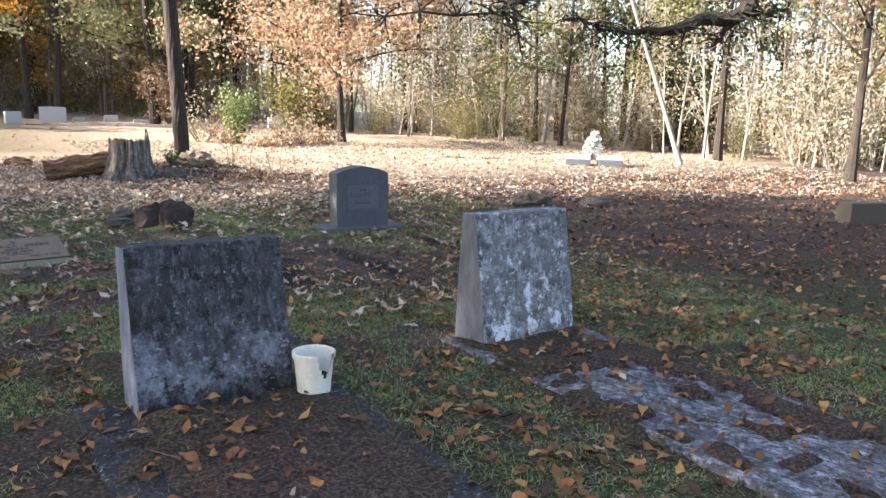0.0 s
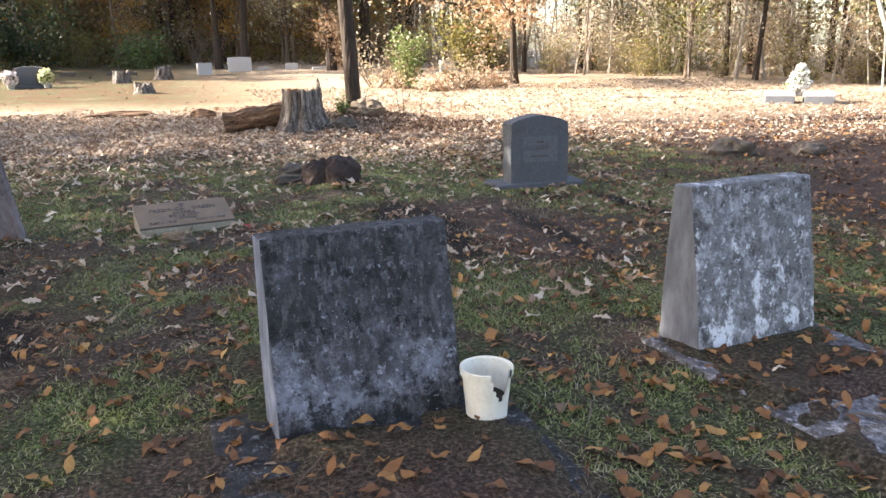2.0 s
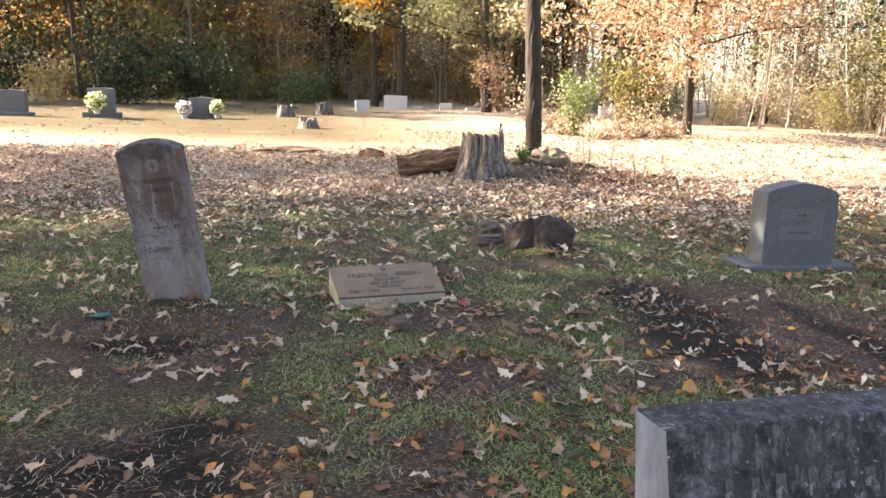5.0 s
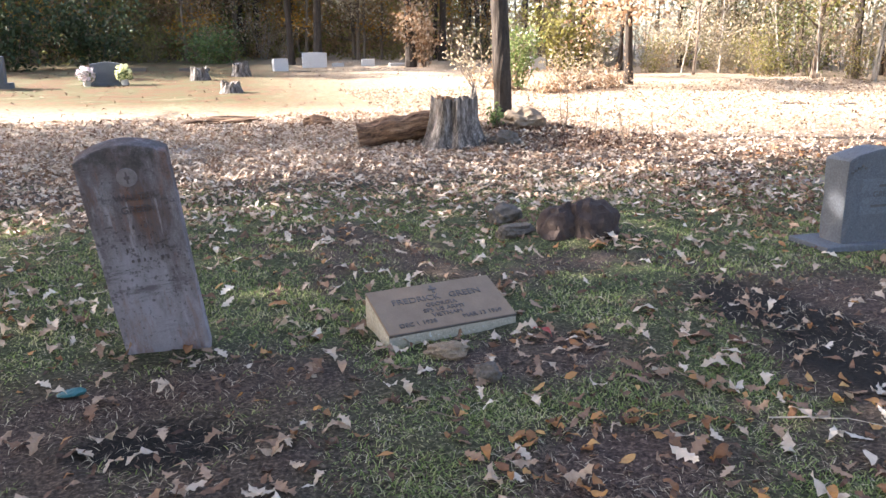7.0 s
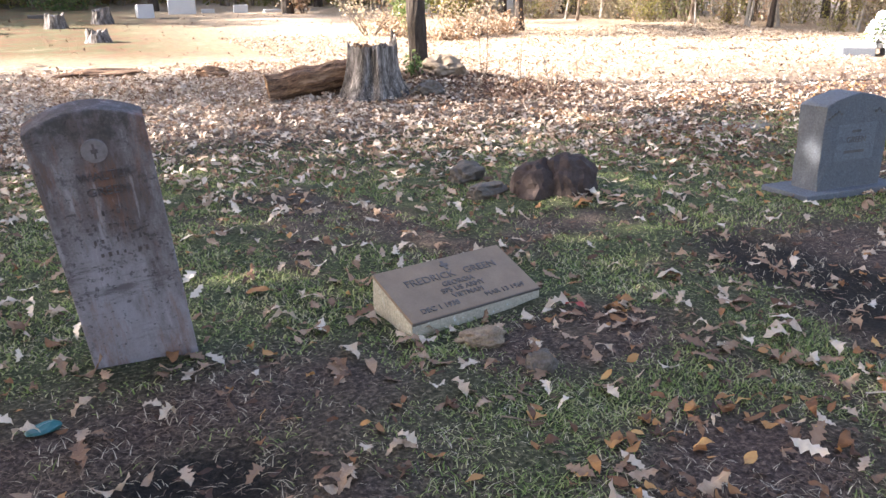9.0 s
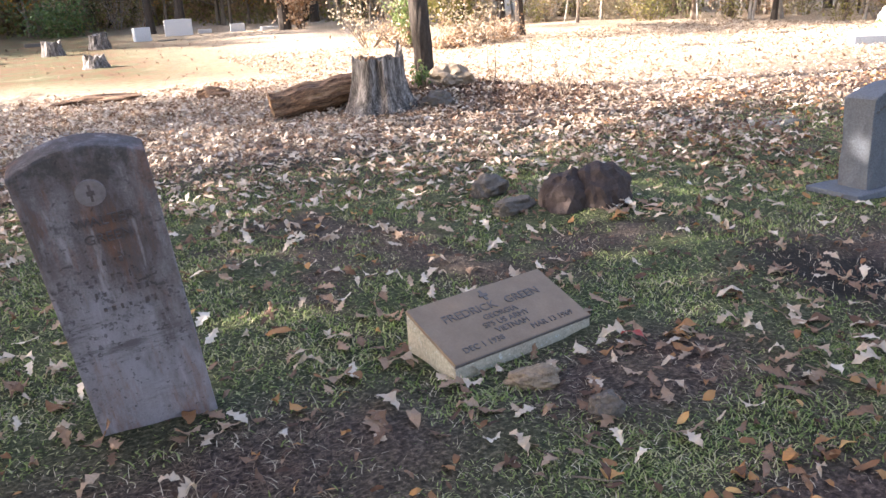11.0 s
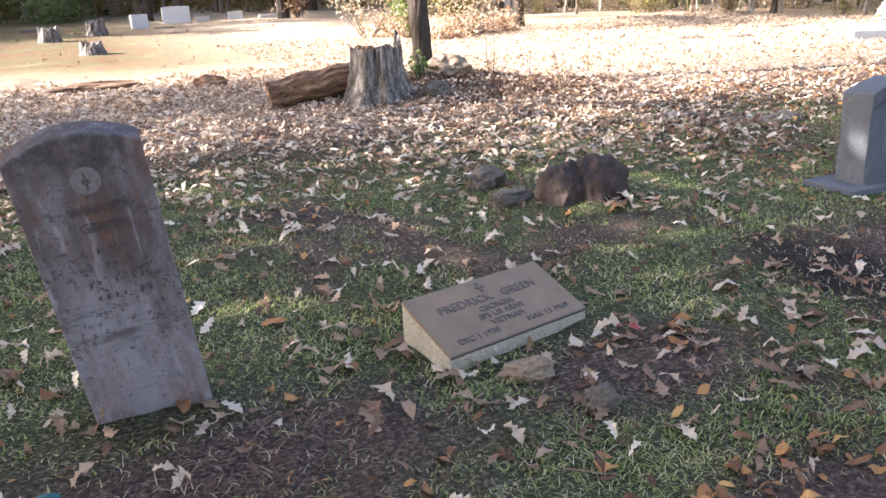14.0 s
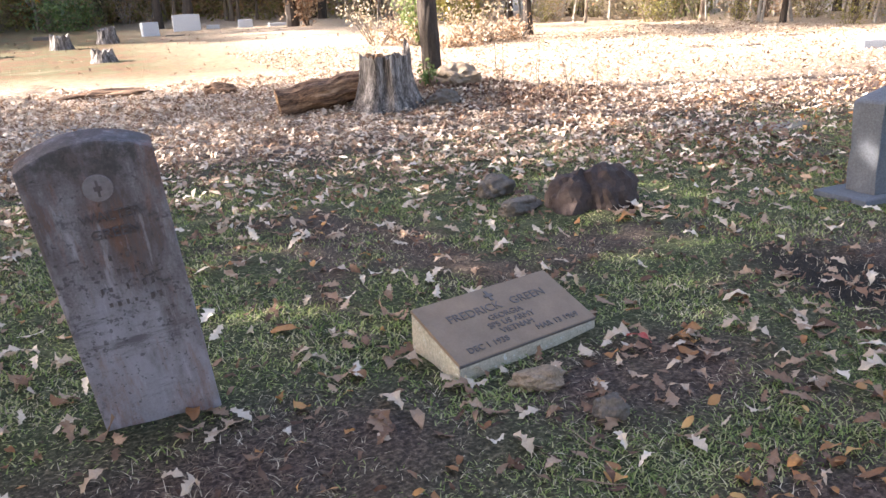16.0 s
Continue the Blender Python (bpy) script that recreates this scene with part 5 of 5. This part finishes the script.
def pedestal_grave():
    x, y = 12.16, 12.62
    base = gz(x, y)
    for dx, dy, lab in ((-0.24, 0.23, "white marble pedestal block with dark stone foot"), (0.25, -0.22, "white marble pedestal block beside the flowers")):
        t = thing("grave_pedestal", lab, "grave monument", pose(x + dx, y + dy, base - 0.02, 0, 0, -40), "pedestals beside the flowers")
        b = bmesh.new()
        part("foot", block(b, rect(-0.24, 0.26, -0.2, 0.22, -0.1), rect(-0.24, 0.26, -0.2, 0.22, 0.15), 0.01, 2, 0.004), M_GRANITE, t, "darker granite foot")
        b = bmesh.new()
        part("top", block(b, rect(-0.27, 0.27, -0.2, 0.24, 0.15), rect(-0.25, 0.25, -0.18, 0.22, 0.24), 0.02, 2, 0.004), M_WHITESTONE, t, "white marble top")
    for k, (dz, r) in enumerate(((0.12, 0.2), (0.38, 0.15), (0.56, 0.09))):
        bouquet(x + 0.03, y + 0.03, base + dz, r, M_PETAL_WHITE, "tall white artificial flowers between two pedestals", 10 + k, 0.2 if k == 0 else 0)


pedestal_grave()


def old_stump(x, y, r, h, seed, label):
    t = thing("tree_stump", label, "stump", pose(x, y, gz(x, y) - 0.03))
    b = Build()
    n = 18
    rng = random.Random(seed)
    verts, faces = [], []
    tops = [h * rng.uniform(0.75, 1.15) for _ in range(n)]
    for u in (0, 0.3, 0.65, 1):
        for k in range(n):
            a = 2 * math.pi * k / n
            rr = r * (1 + 0.35 * (1 - u) ** 2 + 0.12 * rng.uniform(-1, 1))
            verts.append((rr * math.cos(a), rr * math.sin(a), u * tops[k]))
    for i in range(3):
        for k in range(n):
            k2 = (k + 1) % n
            faces.append((i * n + k, i * n + k2, (i + 1) * n + k2, (i + 1) * n + k))
    verts.append((0, 0, h * 0.7))
    for k in range(n):
        faces.append((3 * n + k, 3 * n + (k + 1) % n, 4 * n, 4 * n))
    b.add(verts, faces)
    part("trunk_base", b, M_STUMP, t)


old_stump(0.08, 26.0, 0.22, 0.38, 1, "grey jagged tree stump on the far lawn")
old_stump(1.25, 27.6, 0.23, 0.42, 2, "pale jagged tree stump on the far lawn")
old_stump(0.72, 21.0, 0.2, 0.27, 3, "short grey tree stump in dry grass")


# ---- grass, straw and fallen leaves ----
def blades(n, box, keep, h, w, material, name, label, seed, flat=0.0):
    nr = np.random.RandomState(seed)
    x, y = nr.uniform(box[0], box[1], n), nr.uniform(box[2], box[3], n)
    ok = nr.rand(n) < keep(x, y)
    x, y = x[ok], y[ok]
    n = len(x)
    z = top_z(x, y) - 0.004
    a = nr.uniform(0, 2 * np.pi, n)
    hh = h * nr.uniform(0.4, 1.3, n)
    out = hh * (nr.uniform(0.2, 0.9, n) + flat)
    up = hh * np.clip(1 - flat, 0.08, 1)
    dx, dy = np.cos(a), np.sin(a)
    px, py = -dy * w, dx * w
    base1 = np.stack([x + px, y + py, z], 1)
    base2 = np.stack([x - px, y - py, z], 1)
    mid1 = np.stack([x + dx * out * 0.35 + px * 0.8, y + dy * out * 0.35 + py * 0.8, z + up * 0.65], 1)
    mid2 = np.stack([x + dx * out * 0.35 - px * 0.8, y + dy * out * 0.35 - py * 0.8, z + up * 0.65], 1)
    tip = np.stack([x + dx * out, y + dy * out, z + up * nr.uniform(0.6, 1.1, n)], 1)
    v = np.stack([base1, base2, mid2, mid1, tip], 1).reshape(-1, 3)
    i = np.arange(n)[:, None] * 5
    f = np.concatenate([i + np.array([0, 1, 2, 3]), i + np.array([3, 2, 4, 4])], 0)
    b = Build()
    b.add(v, f)
    return tagged(part(name, b, material), label, "grass", kind="stuff")


def open_ground(x, y):
    """Keeps blades and leaves out of the stones."""
    ok = np.ones_like(x)
    for x0, x1, y0, y1 in ((1.18, 1.78, 3.27, 3.48), (2.71, 3.32, 3.38, 3.65), (3.5, 4.28, 6.86, 7.23), (0.79, 1.38, 6.33, 6.62), (-0.21, 0.11, 6.5, 6.63)):
        ok = ok * (1.0 - ((x > x0) & (x < x1) & (y > y0) & (y < y1)))
    return ok


def grassy(x, y):
    bare = (inside(x, y, LEDGER_A) > -0.01) | (inside(x, y, LEDGER_B) > -0.01)
    return np.clip(1.05 - 1.2 * soil_at(x, y), 0, 1) * open_ground(x, y) * ~bare * (1 - humus_at(x, y))


blades(360000, (-1.2, 5.0, 1.4, 6.2), grassy, 0.023, 0.0019, M_GRASS, "grass", "short green winter grass", 1, 0.45)
blades(230000, (-3.0, 7.5, 6.0, 10.8), grassy, 0.026, 0.0028, M_GRASS, "grass", "short green winter grass", 2, 0.4)
blades(300000, (-1.4, 5.0, 1.4, 9.0), lambda x, y: (0.16 + 0.7 * soil_at(x, y)) * open_ground(x, y) * (1 - 0.85 * humus_at(x, y)), 0.026, 0.0011, M_STRAW, "dead_grass", "dry straw and pine needles on soil", 3, 0.8)


blades(70000, (-1.4, 5.0, 1.4, 9.0), lambda x, y: (0.25 + 0.7 * value_noise(x, y, 2.2, 35)) * open_ground(x, y) * (inside(x, y, LEDGER_A) < 0) * (inside(x, y, LEDGER_B) < 0), 0.034, 0.0011, M_PALE_STRAW, "bleached_grass", "bleached dry grass blades among green ones", 4, 0.6)


def leaf_shape(kind):
    """Vertices and faces of one curled leaf, length 1 along y."""
    if kind == "oak":
        half = [0.012, 0.04, 0.15, 0.09, 0.14, 0.25, 0.12, 0.17, 0.26, 0.11, 0.15, 0.06, 0.0]
    elif kind == "narrow":
        half = [0.02, 0.1, 0.17, 0.2, 0.18, 0.11, 0.0]
    else:
        half = [0.02, 0.13, 0.22, 0.26, 0.27, 0.25, 0.2, 0.13, 0.06, 0.0]
    n = len(half)
    v, f = [], []
    for k, h in enumerate(half):
        u = k / (n - 1)
        arch = 0.2 * math.sin(u * math.pi)
        side = 0.05 * math.sin(u * 5)
        wave = 0.06 * math.sin(u * 11)
        v += [(-h + side, u - 0.5 - 0.25 * h * (kind == "oak"), arch + h * (0.35 if kind == "oak" else 0.12) + wave), (side, u - 0.5, arch), (0.8 * h + side, u - 0.5 - 0.25 * h * (kind == "oak"), arch + h * (0.2 if kind == "oak" else 0.05) - wave)]
    for k in range(n - 1):
        a = 3 * k
        f += [(a, a + 1, a + 4, a + 3), (a + 1, a + 2, a + 5, a + 4)]
    return np.array(v, float), np.array(f, int)


def litter(n, box, keep, size, material, name, label, seed, kind="oak", tilt=0.28, lift=0.005):
    nr = np.random.RandomState(seed)
    x, y = nr.uniform(box[0], box[1], n), nr.uniform(box[2], box[3], n)
    ok = nr.rand(n) < keep(x, y) * open_ground(x, y)
    x, y = x[ok], y[ok]
    n = len(x)
    v0, f0 = leaf_shape(kind)
    s = size * nr.uniform(0.6, 1.25, n)
    yaw, tx, ty = nr.uniform(0, 2 * np.pi, n), nr.normal(0, tilt, n), nr.normal(0, tilt, n)
    flip = np.where(nr.rand(n) < 0.5, 1.0, -1.0)
    curl = nr.uniform(0.2, 1.5, n)
    V = np.repeat(v0[None], n, 0)
    V[:, :, 2] *= (curl * flip)[:, None]
    V *= s[:, None, None]
    c, sn = np.cos(tx)[:, None], np.sin(tx)[:, None]
    Y, Z = V[:, :, 1] * c - V[:, :, 2] * sn, V[:, :, 1] * sn + V[:, :, 2] * c
    c, sn = np.cos(ty)[:, None], np.sin(ty)[:, None]
    X, Z = V[:, :, 0] * c + Z * sn, -V[:, :, 0] * sn + Z * c
    c, sn = np.cos(yaw)[:, None], np.sin(yaw)[:, None]
    X, Y = X * c - Y * sn, X * sn + Y * c
    Z = Z - Z.min(1, keepdims=True) * 0.85 + lift
    P = np.stack([X + x[:, None], Y + y[:, None], Z + top_z(x, y)[:, None]], 2)
    b = Build()
    m = len(v0)
    F = (f0[None] + (np.arange(n) * m)[:, None, None]).reshape(-1, 4)
    b.add(P.reshape(-1, 3), F)
    return tagged(part(name, b, material), label, "leaves", kind="stuff")


def dense_belt(x, y):
    """The thick drift of pale leaves before the stump, thinning toward the graves."""
    n = value_noise(x, y, 0.8, 21)
    start = 8.7 - 0.15 * x
    belt = np.clip((y - start) / 2.5, 0, 1)
    return belt * np.clip(0.35 + n, 0, 1) * np.clip((6.5 - x) / 3, 0.25, 1) * (1 - 0.85 * sand_at(x, y))


litter(22000, (-5.0, 6.5, 8.2, 16.0), dense_belt, 0.085, M_LEAF_TAN, "leaf_litter", "thick drift of pale dry oak leaves", 31)
litter(34000, (-4.5, 7.0, 7.6, 15.0), lambda x, y: 0.9 * dense_belt(x, y + 0.7), 0.075, M_LEAF_TAN, "leaf_litter", "thick drift of narrow curled dry leaves", 42, "narrow")
litter(16000, (3.0, 16.5, 7.0, 21.0), lambda x, y: np.full_like(x, 0.9) * (y > 13.5 - 0.7 * x), 0.08, M_LEAF_PALE, "leaf_litter", "pale dry leaves over the sunlit clearing", 32)
litter(6500, (-2.0, 5.0, 4.2, 9.5), lambda x, y: 0.08 + 0.5 * np.clip(0.6 * value_noise(x, y, 1.4, 22) + 0.7 * value_noise(x, y, 4.0, 27) - 0.42, 0, 1) + 0.25 * np.clip((y - 7.2) / 2, 0, 1), 0.085, M_LEAF_TAN, "leaf_litter", "scattered tan oak leaves on grass", 33)
litter(8000, (0.4, 6.0, 1.3, 5.5), lambda x, y: 0.1 + 0.9 * np.clip(value_noise(x, y, 2.2, 23) - 0.3, 0, 1), 0.057, M_LEAF_ORANGE, "leaf_litter", "scattered orange and yellow leaves on grass", 34, "ovate")
litter(15000, (3.5, 16.0, 2.5, 10.5), lambda x, y: 0.3 + 0.5 * value_noise(x, y, 0.9, 24), 0.065, M_LEAF_RUSSET, "leaf_litter", "russet leaves over bare soil", 35, "ovate")
litter(2500, (-2.0, 5.0, 3.5, 9.0), lambda x, y: 0.1 + 0.25 * value_noise(x, y, 1.8, 25), 0.05, M_LEAF_ORANGE, "leaf_litter", "small orange leaves in the grass", 36, "ovate")


litter(1800, (-14.0, 7.0, 15.0, 31.0), lambda x, y: 0.2 + 0.8 * value_noise(x, y, 0.5, 26), 0.09, M_LEAF_RUSSET, "leaf_litter", "dry leaves scattered over the far lawn", 37)


litter(7000, (-2.0, 5.0, 3.4, 9.8), lambda x, y: 0.15 + 0.7 * value_noise(x, y, 2.6, 28), 0.045, M_LEAF_RUSSET, "leaf_litter", "small broken brown leaves among the grass", 38, "narrow")
litter(6000, (3.8, 16.0, 2.5, 10.5), lambda x, y: 0.2 + 0.8 * np.clip(value_noise(x, y, 1.3, 29) - 0.25, 0, 1), 0.07, M_LEAF_ORANGE, "leaf_litter", "orange leaves among russet ones on bare soil", 39, "ovate")
litter(2600, (3.0, 16.0, 10.0, 21.0), lambda x, y: np.full_like(x, 0.8), 0.08, M_LEAF_RUSSET, "leaf_litter", "brown leaves among the pale ones in the clearing", 40)
litter(2600, (3.0, 5.8, 10.5, 12.4), lambda x, y: ellipse(x, y, 4.3, 11.5, 1.5, 0.9), 0.085, M_LEAF_RUSSET, "leaf_litter", "russet leaves banked round the boulder and saplings", 41)


# single large leaves near the path, countable one by one
def single_leaves():
    meshes = {}
    for kind in ("oak", "ovate", "narrow"):
        for curl in (0.5, 1.1, -0.8):
            v, f = leaf_shape(kind)
            v[:, 2] *= curl
            v[:, 2] -= v[:, 2].min()
            b = Build()
            b.add(v, f)
            me = b.mesh("fallen_leaf")
            me.materials.append(M_LEAF_ORANGE_ONE if kind == "ovate" else M_LEAF_TAN_ONE)
            meshes[kind, curl] = me
    rng = random.Random(5)
    zones = ((-0.4, 2.6, 4.6, 7.6, 55, "oak", 0.095), (0.9, 3.4, 1.9, 3.9, 110, "ovate", 0.063), (0.6, 3.0, 3.6, 5.6, 36, "oak", 0.085), (3.2, 4.6, 2.2, 4.5, 30, "ovate", 0.065),
             (1.05, 1.8, 5.85, 6.3, 22, "oak", 0.09), (0.4, 0.8, 6.05, 6.5, 12, "oak", 0.09), (1.8, 2.4, 5.7, 6.4, 20, "oak", 0.09), (2.1, 2.6, 7.28, 7.48, 20, "narrow", 0.1))
    for x0, x1, y0, y1, n, kind, size in zones:
        for k in range(n):
            x, y = rng.uniform(x0, x1), rng.uniform(y0, y1)
            if not open_ground(np.array([x]), np.array([y]))[0]:
                continue
            kd = kind if rng.random() < 0.75 else rng.choice(("oak", "ovate", "narrow"))
            me = meshes[kd, rng.choice((0.5, 1.1, -0.8))]
            ob = new("fallen_leaf", me)
            s = size * rng.uniform(0.6, 1.3)
            ob.matrix_basis = pose(x, y, float(top_z(np.array(x), np.array(y))) + 0.006, rng.uniform(-10, 10), rng.uniform(-10, 10), rng.uniform(0, 360)) @ Matrix.Scale(s, 4)
            tagged(ob, "dry tan oak leaf curled on the grass" if kd != "ovate" else "orange autumn leaf lying on the ground", "leaf", "fallen leaves")


single_leaves()


def pickup():
    t = thing("parked_pickup", "silver pickup truck parked beyond the trees", "car", pose(29.3, 16.6, gz(29.3, 16.6), 0, 0, 62))
    b = bmesh.new()
    part("body", block(b, rect(-2.6, 2.6, -0.9, 0.9, 0.45), rect(-2.55, 2.55, -0.85, 0.85, 1.05), 0.08, 2), M_CAR, t)
    b = bmesh.new()
    part("cab", block(b, rect(-0.5, 1.4, -0.82, 0.82, 1.05), rect(-0.2, 0.9, -0.68, 0.68, 1.72), 0.08, 1), M_CAR, t)
    for s in (-1, 1):
        b = bmesh.new()
        part("side_window", block(b, rect(-0.3, 1.15, s * 0.8 - 0.01, s * 0.8 + 0.01, 1.12), rect(-0.1, 0.8, s * 0.7 - 0.01, s * 0.7 + 0.01, 1.62), 0, 0), M_GLASS, t)
        for x in (-1.6, 1.7):
            b = Build()
            b.tube([(x, s * 0.95, 0.38), (x, s * 0.7, 0.38)], [0.38, 0.38], 20)
            w = part("wheel", b, M_TYRE, t)
            b = Build()
            b.tube([(x, s * 0.96, 0.38), (x, s * 0.93, 0.38)], [0.22, 0.22], 14)
            part("rim", b, M_CAR, w)


pickup()

# teal scrap of plastic by the leaning headstone
b = bmesh.new()
bmesh.ops.create_icosphere(b, subdivisions=2, radius=1)
for v in b.verts:
    v.co = Vector((v.co.x * 0.05, v.co.y * 0.03, v.co.z * 0.012 + 0.01 * noise.noise(v.co * 2)))
tagged(part("plastic_scrap", b, M_TEAL, at=pose(-0.36, 6.19, gz(-0.36, 6.19) + 0.012, 0, 0, 20)), "crumpled teal plastic scrap on bare soil", "litter")

v, f = leaf_shape("ovate")
b = Build()
b.add(v * 0.09, f)
tagged(part("fallen_leaf", b, M_LEAF_RED, at=pose(1.42, 6.2, gz(1.42, 6.2) + 0.02, 15, 10, 40)), "bright red leaf beside the bronze marker", "leaf")


def twig(x, y, length, yaw, seed):
    rng = random.Random(seed)
    b = Build()
    pts = limb_points((0, 0, 0.012), (1, 0, 0.02), length, rng, 6, 0.0, 0.22)
    b.tube([(q.x, q.y, max(q.z, 0.008)) for q in pts], [0.003 * (1 - 0.6 * k / 6) for k in range(7)], 5)
    tagged(part("fallen_twig", b, M_PALEBARK if seed % 2 else M_TWIG, at=pose(x, y, float(top_z(np.array(x), np.array(y))), 0, 0, yaw)), "thin dry twig lying on the ground", "twig", "fallen twigs")


rng = random.Random(88)
for k in range(24):
    twig(rng.uniform(-0.8, 4.5), rng.uniform(2.0, 8.0), rng.uniform(0.08, 0.24), rng.uniform(0, 360), 2 * k)
twig(1.8, 5.3, 0.34, -35, 101)
